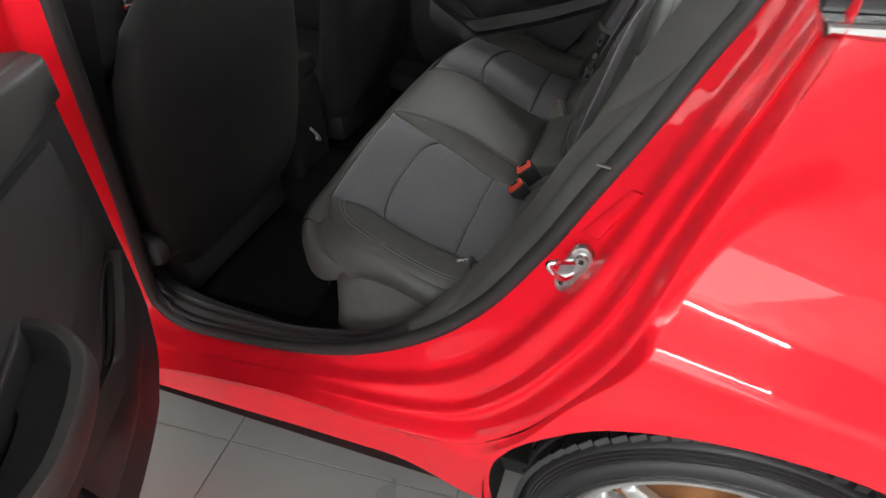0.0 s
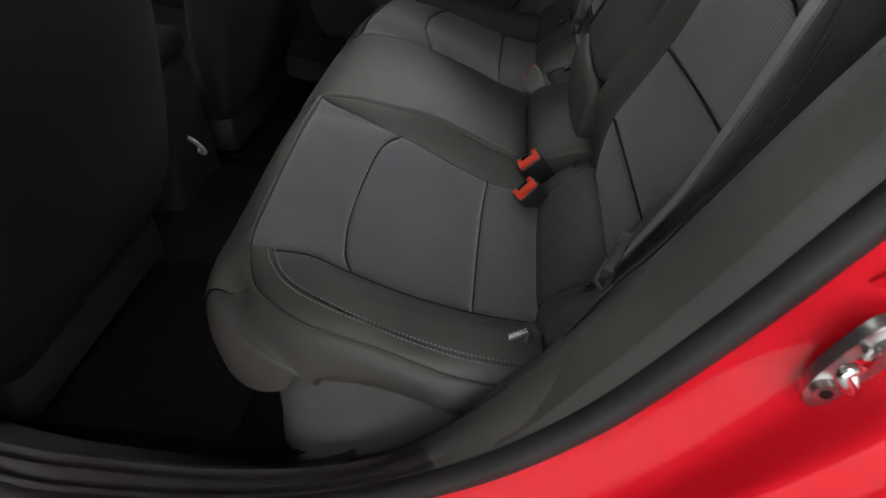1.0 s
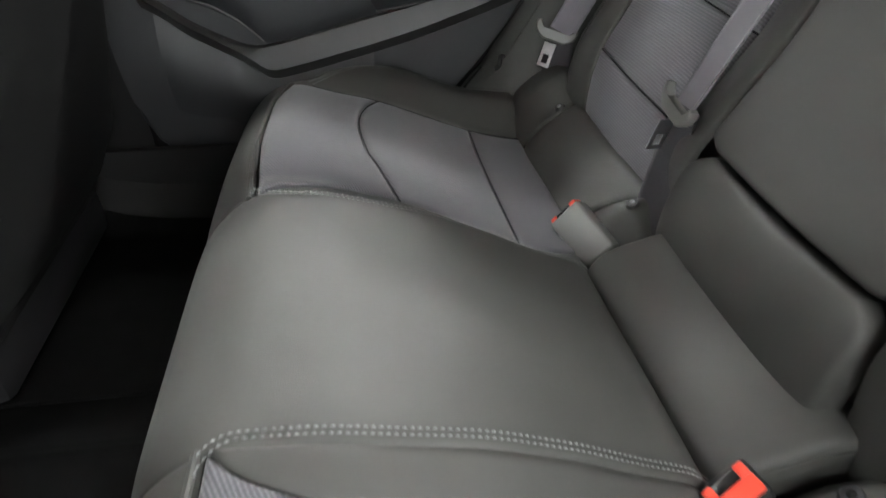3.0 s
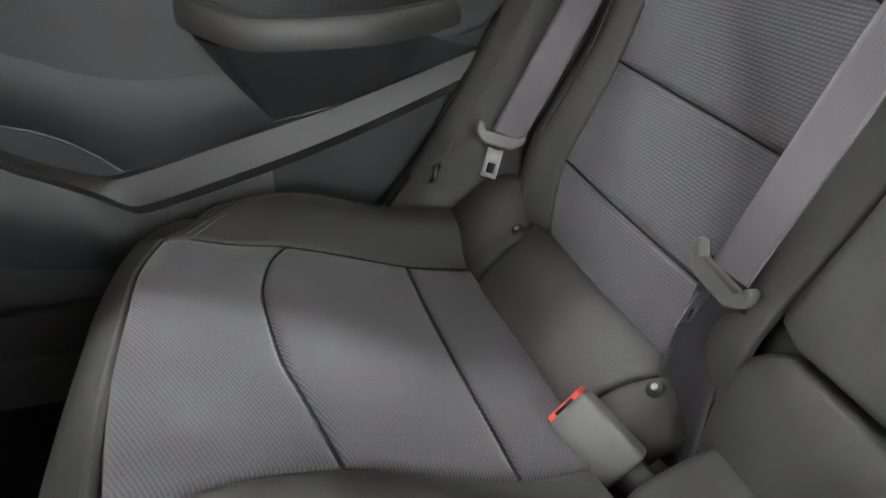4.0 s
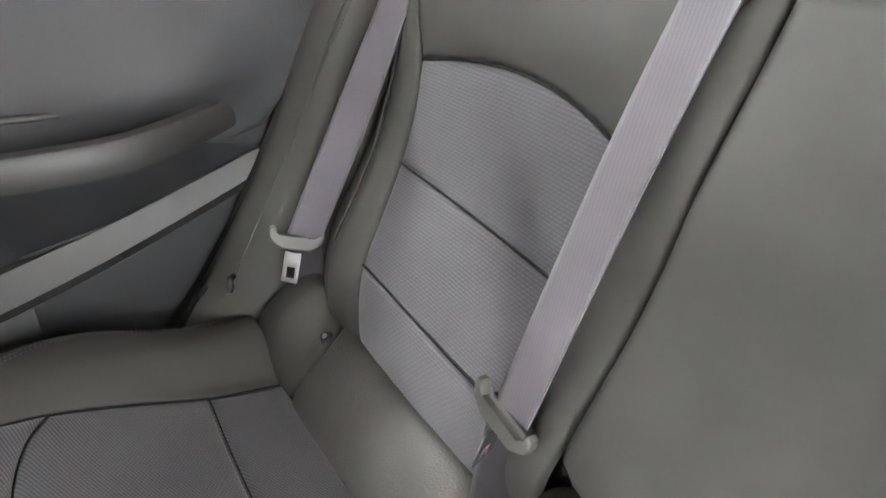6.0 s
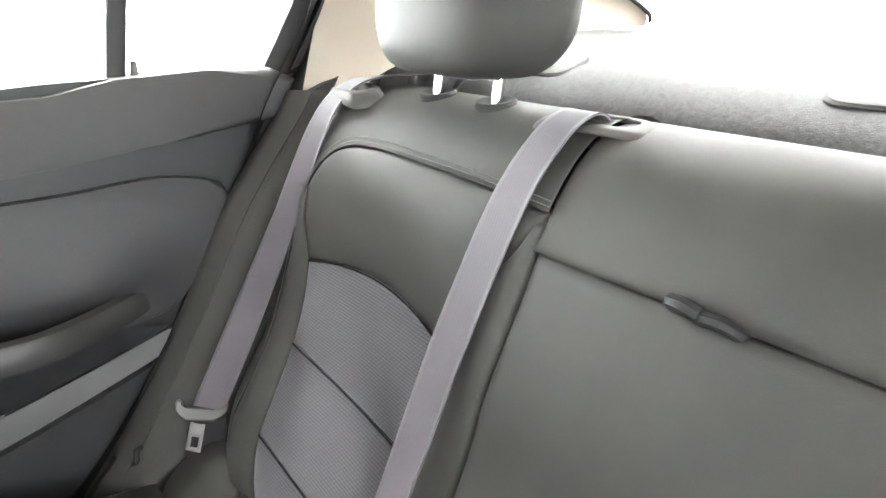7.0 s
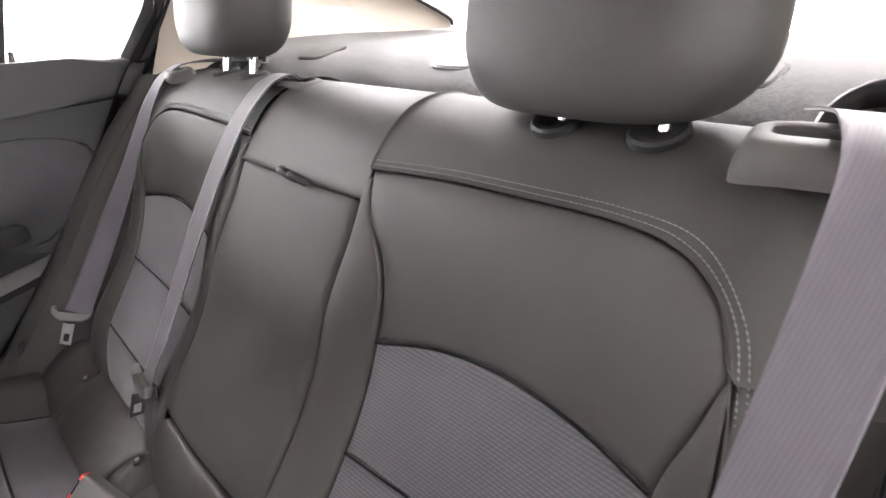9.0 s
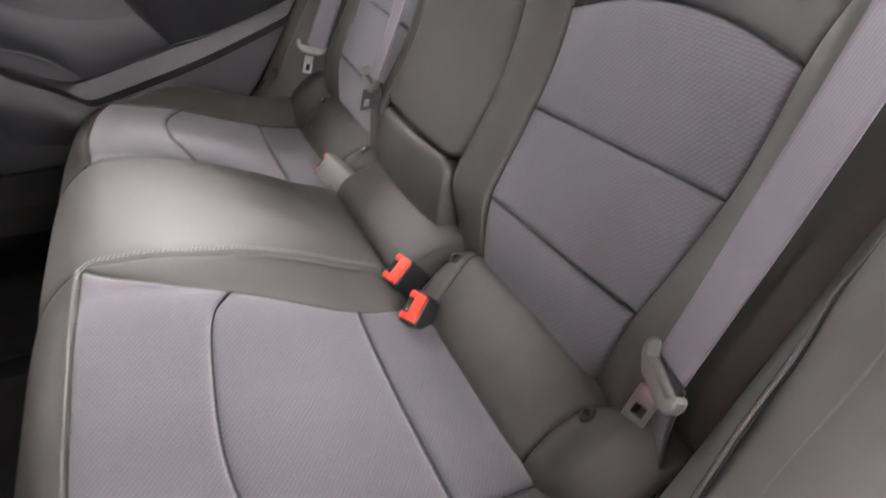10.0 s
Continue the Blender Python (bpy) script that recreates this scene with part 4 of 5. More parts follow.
ARCH_C, ARCH_R = (.436, .272), .405
RIM = [(ARCH_C[0] + ARCH_R * math.cos(radians(a)), ARCH_C[1] + ARCH_R * math.sin(radians(a))) for a in range(196, -21, -8)]
SKIN_PAIRS = [((-.96, .42), (-.97, .19)), ((-.92, .325), (-.93, .172)), ((-.80, .290), (-.80, .170)), ((-.64, .315), (-.62, .172)), ((-.42, .342), (-.42, .177)), ((-.20, .345), (-.18, .182)), ((-.02, .385), (.033, .195)),
              ((.09, .50), (.045, .378)), ((.165, .63), (.120, .525)), ((.222, .76), (.250, .632)), ((.258, .92), (.436, .677)), ((.285, 1.02), (.62, .633)), ((.303, 1.08), (.80, .45)), ((.316, 1.12), (1.02, .40)), ((.326, 1.15), (1.28, .75)), ((.332, 1.172), (1.30, 1.13))]


def outer_skin(sg):
    a, b = stepped([p for p, q in SKIN_PAIRS], 20), stepped([q for p, q in SKIN_PAIRS], 20)
    ay = np.interp(np.linspace(0, 1, len(a)), np.linspace(0, 1, len(SKIN_PAIRS)), [.895, .885, .882, .882, .884, .89, .905, .925, .938, .945, .945, .942, .938, .934, .928, .922])
    verts, n = [], 130
    for i in range(len(a)):
        for j in range(n):
            f = j / (n - 1)
            x, z = a[i] + f * (b[i] - a[i])
            k = smoothstep(0, .16, f)
            y = (1 - k) * ay[i] + k * skin_y(x, z)
            lip = np.hypot(x - ARCH_C[0], z - ARCH_C[1]) - ARCH_R
            y += .006 * np.exp(-(lip / .02) ** 2) * smoothstep(-.02, .08, x)
            if i < 150:
                y -= .020 * smoothstep(.86, 1.0, f) * (1 - smoothstep(90, 150, i))
            verts.append((x, sg * y, z))
    m = len(a)
    faces = [(i * n + j, i * n + j + 1, (i + 1) * n + j + 1, (i + 1) * n + j) for i in range(m - 1) for j in range(n - 1)]
    mesh_part("body_side", verts, faces, RED, car, "glossy red body side over the rear wheel")
    part("arch_lip", loft([[(x, sg * (skin_y(x, z) + .005), z) for x, z in RIM], [(ARCH_C[0] + (x - ARCH_C[0]) * .99, sg * (skin_y(x, z) - .015), ARCH_C[1] + (z - ARCH_C[1]) * .99) for x, z in RIM]], 60), RED, car)
    part("arch_liner", loft([[(ARCH_C[0] + (x - ARCH_C[0]) * .992, sg * y, ARCH_C[1] + (z - ARCH_C[1]) * .992) for x, z in RIM] for y in (.925, .80, .70)], 60), FLOOR_BLACK, car, "black wheel arch liner")
    part("sill_flange", loft([[(x, sg * .868, .172) for x in (-.97, -.5, .0)], [(x, sg * .80, .160) for x in (-.97, -.5, .0)]], 20), FLOOR_BLACK, car, "black underside of the sill")


outer_skin(-1), outer_skin(1)
part("underbody", rbox((2.9, 1.60, .05), .01, Matrix.Translation((-.30, 0, .185))), FLOOR_BLACK, car, "dark underbody")
# seal round the left opening, and the ribbed step trim inside it
part("door_seal", tube([(x + .0, -.752, z) for x, z in APERTURE], .016, 10, 110), RUBBER, car, "black rubber door seal")
INNER = [(-.83, 1.12), (-.85, .95), (-.885, .65), (-.915, .47), (-.88, .375), (-.78, .342), (-.691, .332), (-.501, .330), (-.302, .376), (-.175, .470), (-.043, .641), (.042, .785), (.116, .93), (.167, 1.045), (.20, 1.11), (.235, 1.17), (.27, 1.24), (.25, 1.31)]
I3 = dense([(x, -.700, z) for x, z in INNER], 120)
A4 = dense([(x, -.755, z) for x, z in APERTURE], 120)
trim_rows = []
flat = smoothstep(62, 74, np.arange(120.0))
for f, dz in ((0, .004), (.12, .013), (.25, .016), (.32, .005), (.40, .006), (.47, .014), (.62, .016), (.70, .006), (.78, .008), (.88, .016), (1.0, .012)):
    r = A4 + f * (I3 - A4)
    c = np.array([-.30, -.72, .85]) - r
    c[:, 1] = 0
    c /= np.linalg.norm(c, axis=1, keepdims=True)
    lift = dz * (1 - flat) + (.006 + .012 * math.sin(math.pi * f)) * flat
    trim_rows.append(r + c * lift[:, None])
part("step_trim", loft([r[:72] for r in trim_rows], 72), PLASTIC, car, "black ribbed plastic step trim")
part("side_panel", loft([r[71:] for r in trim_rows], 49), VINYL, car, "smooth dark grey side panel")
tail = trim_rows[-1]
inner_wall = tail.copy()
inner_wall[:, 1] += .045
inner_wall[:, 2] -= np.interp(np.arange(120), [0, 25, 40, 62, 70, 119], [0, 0, .05, .06, 0, 0])
part("step_inner", loft([tail[:66], inner_wall[:66]], 66), PLASTIC, car, "black plastic step trim")

part("door_seal", tube([(x + .012, .757, z) for x, z in APERTURE], .018, 10, 110), RUBBER, car, "black rubber door seal")

# the closed side: step trim and wall below the door
far_rows = [r * np.array([1, -1, 1]) for r in trim_rows]
# darker plastic than the near side's trim: shade put into the colour
part("step_trim", loft(far_rows, 120), CONSOLE, car, "black plastic step trim")
part("step_inner", loft([far_rows[-1][:66], inner_wall[:66] * np.array([1, -1, 1])], 66), CONSOLE, car, "black plastic step trim")
part("door_jamb", loft([r * np.array([1, -1, 1]) for r in rows], 120), RUBBER, car, "dark sealed door jamb")

# striker on the jamb
plate = [tuple(p) for p in dense([(.148, .813), (.158, .800), (.157, .776), (.148, .752), (.128, .726), (.116, .722), (.108, .735), (.110, .757), (.122, .790), (.133, .810), (.148, .813)], 40)[:-1]]
striker = part("door_striker", prism(plate, -.811, -.800, .002), TONGUE_STEEL, car, "zinc plated striker plate with a wire loop")
part("loop", tube([(.133, -.810, .760), (.122, -.832, .768), (.108, -.842, .784), (.100, -.842, .797), (.110, -.838, .800), (.122, -.826, .794), (.136, -.810, .785)], .0045, 10, 50), CHROME, striker, "bright wire loop")
for x, z in ((.118, .746), (.143, .792)):
    part("bolt", disc(.0095, .006, Matrix.Translation((x, -.814, z)) @ Matrix.Rotation(radians(90), 4, "X"), 20, .008), STEEL, striker)
    part("bolt_socket", disc(.0045, .002, Matrix.Translation((x, -.8175, z)) @ Matrix.Rotation(radians(90), 4, "X"), 6), BLACK, striker)
# raised painted pad above the striker
pad = [Vector(q) for q in ((.134, -.774, .815), (.193, -.787, .908), (.208, -.808, .916), (.161, -.793, .819))]
out = (pad[1] - pad[0]).cross(pad[3] - pad[0]).normalized()
out = out if out.x < 0 else -out
bm = bmesh.new()
low, top = [bm.verts.new(q - out * .012) for q in pad], [bm.verts.new(q + out * .005) for q in pad]
bm.faces.new(top)
for i in range(4):
    bm.faces.new((low[i], low[(i + 1) % 4], top[(i + 1) % 4], top[i]))
bmesh.ops.recalc_face_normals(bm, faces=bm.faces)
bmesh.ops.bevel(bm, geom=[e for e in bm.edges if e.verts[0] in top or e.verts[1] in top], offset=.003, segments=2, affect="EDGES", profile=.5)
part("jamb_pad", bm, RED, car, "raised red painted pad on the jamb")
# clip above the striker
part("seal_clip", rbox((.020, .005, .004), .0015, Matrix.Translation((.150, -.768, .925)) @ Euler((0, radians(10), 0)).to_matrix().to_4x4()), PLASTIC_GREY, car, "grey clip")

# bright strip and dark glass above the quarter panel
part("window_strip", prism([(.316, 1.166), (.311, 1.182), (.62, 1.186), (1.0, 1.168), (1.0, 1.150), (.62, 1.166)], -.925, -.88, .006), CHROME, car, "chrome strip under the window line")
part("quarter_glass", prism([(.312, 1.183), (.34, 1.30), (.60, 1.28), (1.0, 1.169), (.62, 1.187)], -.905, -.88, 0), BLACK, car, "dark quarter glass")


# wheel
def wheel(x, sg, z=.275):
    w = Matrix.Translation((x, sg * .835, z)) @ Matrix.Rotation(radians(-90 * sg), 4, "X")
    ob = thing("wheel", "silver alloy wheel with a black low-profile tyre", "wheel", "wheels of the car", at=(x, sg * .835, -.06))
    prof = [(.238, -.085), (.262, -.105), (.30, -.112), (.330, -.100), (.343, -.080), (.347, -.045), (.339, -.043), (.339, -.033), (.347, -.031), (.349, .0), (.340, .002), (.340, .011), (.349, .013), (.347, .040), (.339, .042), (.339, .051), (.346, .053), (.343, .074), (.335, .090), (.331, .093), (.328, .0925), (.326, .0965), (.322, .0965), (.320, .1005), (.3155, .1000), (.3135, .1035), (.309, .103), (.306, .1065), (.292, .1105), (.283, .1115), (.281, .1095), (.277, .1095), (.275, .1115), (.264, .109), (.259, .106), (.256, .108), (.250, .103), (.242, .088)]
    prof = [(.247 + (r - .238) * .793, h) for r, h in prof]
    tyre = part("tyre", lathe(prof, w, 96), TYRE, ob, "black tyre with tread grooves")
    # cross grooves of the shoulder, and raised bars where the sidewall is lettered
    bm = bmesh.new()
    for k in range(72):
        a = 2 * math.pi * k / 72
        f = w @ Matrix.Rotation(a, 4, "Z") @ Matrix.Translation((.3320, 0, .069)) @ Euler((radians(14), radians(16), 0)).to_matrix().to_4x4()
        bmesh.ops.create_cube(bm, size=1, matrix=f @ Matrix.Diagonal((.010, .0235, .044, 1)))
        f = w @ Matrix.Rotation(a + .02, 4, "Z") @ Matrix.Translation((.3335, 0, .026)) @ Euler((radians(-18), 0, 0)).to_matrix().to_4x4()
        bmesh.ops.create_cube(bm, size=1, matrix=f @ Matrix.Diagonal((.006, .0235, .024, 1)))
    part("tread", bm, TYRE, tyre, "grooved tread", smooth=False)
    bm = bmesh.new()
    for k in range(9):
        a = radians(118 + k * 3.1 + (3 if k > 2 else 0))
        f = w @ Matrix.Rotation(-a, 4, "Z") @ Matrix.Translation((.286, 0, .1105))
        bmesh.ops.create_cube(bm, size=1, matrix=f @ Matrix.Diagonal((.016, .009, .003, 1)))
    part("sidewall_mark", bm, TYRE, tyre, smooth=False)
    rim = part("rim", lathe([(r * 1.025, h) for r, h in [(.228, -.085), (.222, -.02), (.222, .06), (.232, .082), (.240, .092), (.243, .090), (.240, .098), (.230, .096), (.222, .084), (.205, .070), (.200, .02)]], w, 72), ALLOY, ob, "silver alloy rim")
    for k in range(10):
        a = 2 * math.pi * k / 10 + (radians(9) if k % 2 else radians(-9))
        bm = rbox((.175, .030, .026), .008, w @ Matrix.Rotation(a + .35, 4, "Z") @ Matrix.Translation((.130, 0, .066)) @ Euler((0, radians(-6), 0)).to_matrix().to_4x4(), 3)
        part("spoke", bm, ALLOY, rim)
    part("hub", disc(.06, .05, w @ Matrix.Translation((0, 0, .055)), 32, .05), ALLOY, rim, "silver hub")
    part("brake_disc", disc(.165, .02, w @ Matrix.Translation((0, 0, .0)), 48), RUST, ob, "rusty brake disc")
    return ob


wheel(ARCH_C[0], -1), wheel(ARCH_C[0], 1)


# ---------------------------------------------------------------- doors
def make_door(label, glass_up=True):
    """The right rear door, closed: skin outside at y .93, trim inside at about .72."""
    ob = thing("rear_door", label, "car door", "rear doors", at=(-.84, .86, .36))
    edge = [(.245, 1.118), (.203, 1.054), (.150, .985), (.099, .905), (.034, .775), (-.05, .63), (-.122, .535), (-.24, .43), (-.40, .375), (-.60, .362), (-.715, .41), (-.755, .53), (-.765, .75), (-.765, 1.035)]
    outline = [tuple(p) for p in dense(edge, 46)] + [(-.40, 1.072), (-.10, 1.108), (.10, 1.122)]
    big = [(x + (.004 if x > -.2 else -.02), z - (.012 if z < .6 else 0)) for x, z in outline[:46]] + [(-.40, 1.03), (-.10, 1.06), (.10, 1.08)]
    big = [(x, min(z, 1.09)) for x, z in big]
    part("door_shell", prism(big, .775, .885, .012), RED, ob, "glossy red painted door shell")
    part("lower_panel", prism(outline, .728, .775, .012), DOOR_DARK, ob, "dark grain plastic trim")
    upper = [(-.765, .955), (-.40, .968), (-.117, 1.003), (.05, 1.030), (.205, 1.052), (.240, 1.112), (.20, 1.128), (.10, 1.126), (-.02, 1.114), (-.10, 1.094), (-.40, 1.066), (-.765, 1.03)]
    part("upper_trim", prism(upper, .708, .785, .020, 4), DOOR_UPPER, ob, "grey soft upper trim")
    insert = [tuple(p) for p in dense([(-.66, .935), (-.40, .955), (-.124, .966), (.006, .978), (.085, .968), (.118, .945), (.085, .875), (.045, .805), (.022, .775), (-.012, .765), (-.073, .762), (-.12, .757), (-.20, .748), (-.354, .739), (-.402, .736), (-.455, .736), (-.514, .749), (-.551, .765), (-.582, .777), (-.640, .815), (-.665, .88)], 80)]
    part("insert", prism(insert, .710, .75, .010, 4), DOOR_INSERT, ob, "dark padded insert")
    # padded end of the insert, swelling out over the armrest's tail
    pad = []
    for r in np.linspace(1, 0, 12):
        q = np.linspace(0, 2 * math.pi, 49)
        u, v = .165 * r * np.cos(q), r * np.sin(q)
        v = np.where(v > 0, .115, .070) * v
        pad.append([(-.110 + a + .30 * c, .7095 - .026 * (1 - r * r) ** 2, .845 + c) for a, c in zip(u, v)])
    part("insert_pad", loft(pad, 49), DOOR_INSERT, ob, "dark padded end of the insert")
    # armrest: satin cap round a deep pull cup
    plan = dense([(-.392, .735), (-.388, .708), (-.368, .664), (-.327, .628), (-.25, .614), (-.165, .617), (-.110, .640), (-.055, .676), (-.018, .708), (.0, .735)], 48)
    up = [.016 * smoothstep(-.30, -.39, x) for x, y in plan]

    def cap_row(sx, sy, z, keep=1.0):
        return [(-.230 + (x + .230) * sx, .735 - (.735 - y) * sy, z + h * keep) for (x, y), h in zip(plan, up)]
    cap = [cap_row(*q) for q in ((.95, .94, .779), (.99, .985, .781), (1, 1, .786), (.998, .994, .800), (.988, .975, .813), (.972, .952, .817), (.93, .90, .8185), (.89, .85, .819), (.875, .83, .815))]
    part("armrest", loft(cap, 48), DOOR_STRIP, ob, "satin grey armrest cap")
    part("pull_cup", loft([cap_row(*q) for q in ((.875, .83, .815), (.86, .81, .806, .6), (.84, .78, .790, .3), (.78, .70, .784, .1), (.4, .3, .783, 0))], 48), DOOR_DARK, ob, "dark deep pull cup")
    part("cup_rim", tube([(-.365, .712, .836), (-.33, .706, .832), (-.25, .704, .829), (-.16, .706, .826), (-.115, .712, .822)], .0050, 10), DOOR_STRIP, ob, "satin rim of the pull cup")
    strip_t = [(.010, .742), (-.008, .738), (-.115, .703), (-.198, .678), (-.279, .657), (-.357, .638), (-.434, .618), (-.486, .606), (-.517, .604), (-.551, .615), (-.590, .635), (-.621, .653), (-.662, .684), (-.690, .700)]
    strip_b = [(-.018, .705), (-.037, .697), (-.115, .668), (-.201, .638), (-.284, .613), (-.364, .592), (-.443, .572), (-.490, .566), (-.522, .588), (-.554, .608), (-.592, .630), (-.623, .648), (-.663, .680), (-.691, .697)]
    st = dense(strip_t, 60)
    sb = dense(strip_b, 60)
    # dark volume that falls from the cap to the strip
    front = np.array([(x, y) for x, y in plan[8:40]])
    wedge = []
    for g in np.linspace(0, 1, 12):
        row = []
        for f in np.linspace(0, 1, 60):
            xt, xb = -.378 + f * .388, -.296 + f * .296
            zb = float(np.interp(xb, st[::-1, 0], st[::-1, 1]))
            zt = .786 - .036 * smoothstep(-.13, .01, xt)
            yt = float(np.interp(xt, front[:, 0], front[:, 1])) + .008
            yt = yt + (.712 - yt) * smoothstep(-.16, .0, xt)
            y = yt + (.718 - yt) * g ** 1.25
            side = max(0.0, 1 - f / .07)
            row.append((xt + g * (xb - xt), y + (.730 - y) * side ** 2.2, zt + g * (zb - zt)))
        wedge.append(row)
    part("armrest_wedge", loft(wedge, 60), DOOR_DARK, ob, "dark plastic below the armrest")
    part("wedge_reveal", tube([(-.292, .716, .662), (-.262, .712, .668), (-.214, .712, .676)], .0015, 8), DOOR_STRIP, ob)
    # panel between the insert and the strip
    upper_edge = dense([(-.665, .825), (-.640, .812), (-.582, .775), (-.551, .763), (-.514, .747), (-.455, .734), (-.402, .734), (-.354, .737), (-.30, .742), (-.25, .744)], 50)
    brow = dense([(-.672, .704), (-.640, .697), (-.613, .688), (-.579, .677), (-.547, .659), (-.520, .638), (-.496, .613), (-.43, .619), (-.357, .640), (-.279, .659), (-.22, .672)], 50)
    part("middle_panel", loft([[(a[0] + f * (b[0] - a[0]), .716 - .010 * math.sin(math.pi * f) ** .7 + .006 * f, a[1] + f * (b[1] - a[1])) for a, b in zip(upper_edge, brow)] for f in np.linspace(0, 1, 10)], 50), DOOR_DARK, ob, "dark grain plastic middle panel")
    # satin strip: a ledge that faces up into the cabin, its lip running round the pocket
    part("trim_strip", loft([[(x, .724, z + .002) for x, z in st], [(x, .712, z) for x, z in st], [(a[0] * .5 + b[0] * .5, .7035, a[1] * .5 + b[1] * .5) for a, b in zip(st, sb)], [(x, .699, z + .002) for x, z in sb], [(x, .704, z - .003) for x, z in sb], [(x, .722, z - .022) for x, z in sb]], 60), DOOR_STRIP, ob, "satin grey trim strip")
    mouth = dense([(-.668, .692), (-.621, .655), (-.590, .637), (-.551, .617), (-.517, .606), (-.492, .608)], 30)
    edge = dense([(-.672, .704), (-.640, .697), (-.613, .688), (-.579, .677), (-.547, .659), (-.520, .638), (-.496, .613)], 30)
    part("pocket_mouth", loft([[(x, .712, z) for x, z in mouth], [(x, .728, z - .004) for x, z in mouth], [(a[0], .742, (a[1] + b[1]) / 2) for a, b in zip(mouth, edge)], [(x, .722, z) for x, z in edge]], 30), DOOR_DARK, ob, "dark pocket opening")
    part("pocket_rim", tube([(x, .719, z) for x, z in edge], .0022), DOOR_STRIP, ob, "thin raised pocket edge")
    bulge = []
    for f in np.linspace(0, 1, 9):
        bulge.append([(x, .733 - .030 * math.sin(math.pi * min(f * 1.4, 1)) * (1 - f * .35), z + f * (.39 - z)) for x, z in dense([(-.675, .686), (-.642, .650), (-.600, .625), (-.555, .600), (-.51, .560), (-.42, .575), (-.30, .605)], 36)])
    part("pocket_front", loft(bulge, 36), DOOR_DARK, ob, "dark plastic pocket front")
    # waist: pin, window bar, frame and pane
    part("lock_pin", disc(.0065, .022, Matrix.Translation((.012, .745, 1.125)), 12, .0045), PLASTIC_GREY, ob, "grey lock pin")
    part("pin_collar", disc(.016, .006, Matrix.Translation((.012, .742, 1.112)), 18, .012), PLASTIC_GREY, ob)
    part("window_bar", prism([(-.024, 1.105), (.001, 1.105), (.045, 1.42), (.018, 1.42)], .748, .775, .004), PLASTIC, ob, "black upright window bar")
    fr = dense([(.196, 1.112), (.235, 1.18), (.270, 1.25), (.262, 1.30), (.20, 1.36), (.05, 1.42), (-.20, 1.445), (-.60, 1.44), (-.77, 1.40)], 70)
    part("window_frame", loft([[(x - .010, .745, z - .006) for x, z in fr], [(x + .006, .738, z + .002) for x, z in fr], [(x + .030, .735, z + .008) for x, z in fr], [(x + .036, .742, z + .010) for x, z in fr], [(x + .040, .730, z + .012) for x, z in fr], [(x + .058, .735, z + .018) for x, z in fr], [(x + .062, .80, z + .02) for x, z in fr], [(x - .010, .80, z - .006) for x, z in fr], [(x - .010, .745, z - .006) for x, z in fr]], 70), PLASTIC, ob, "black window frame")
    if glass_up:
        pane = part("window_pane", prism([(-.765, 1.05), (-.02, 1.10), (.19, 1.115), (.255, 1.25), (.20, 1.355), (.05, 1.415), (-.20, 1.44), (-.765, 1.40)], .766, .770, 0), glass, ob, "clear window pane", )
        pane.visible_shadow = False
    return ob


right_door = make_door("closed rear door with dark grey trim and satin strip")
left_door = copy_thing(right_door, Matrix.Identity(4))
tagged(left_door, "rear door standing open, dark trim with red painted edges")
for o in (left_door, *left_door.children_recursive):
    if o.data is not None:
        o.data = o.data.copy()
        o.data.transform(Matrix.Diagonal((1, -1, 1, 1)))
        o.data.flip_normals()
left_door.matrix_basis = Matrix.Translation(W((-.86, -.875, .36))) @ Matrix.Rotation(radians(-58), 4, "Z")

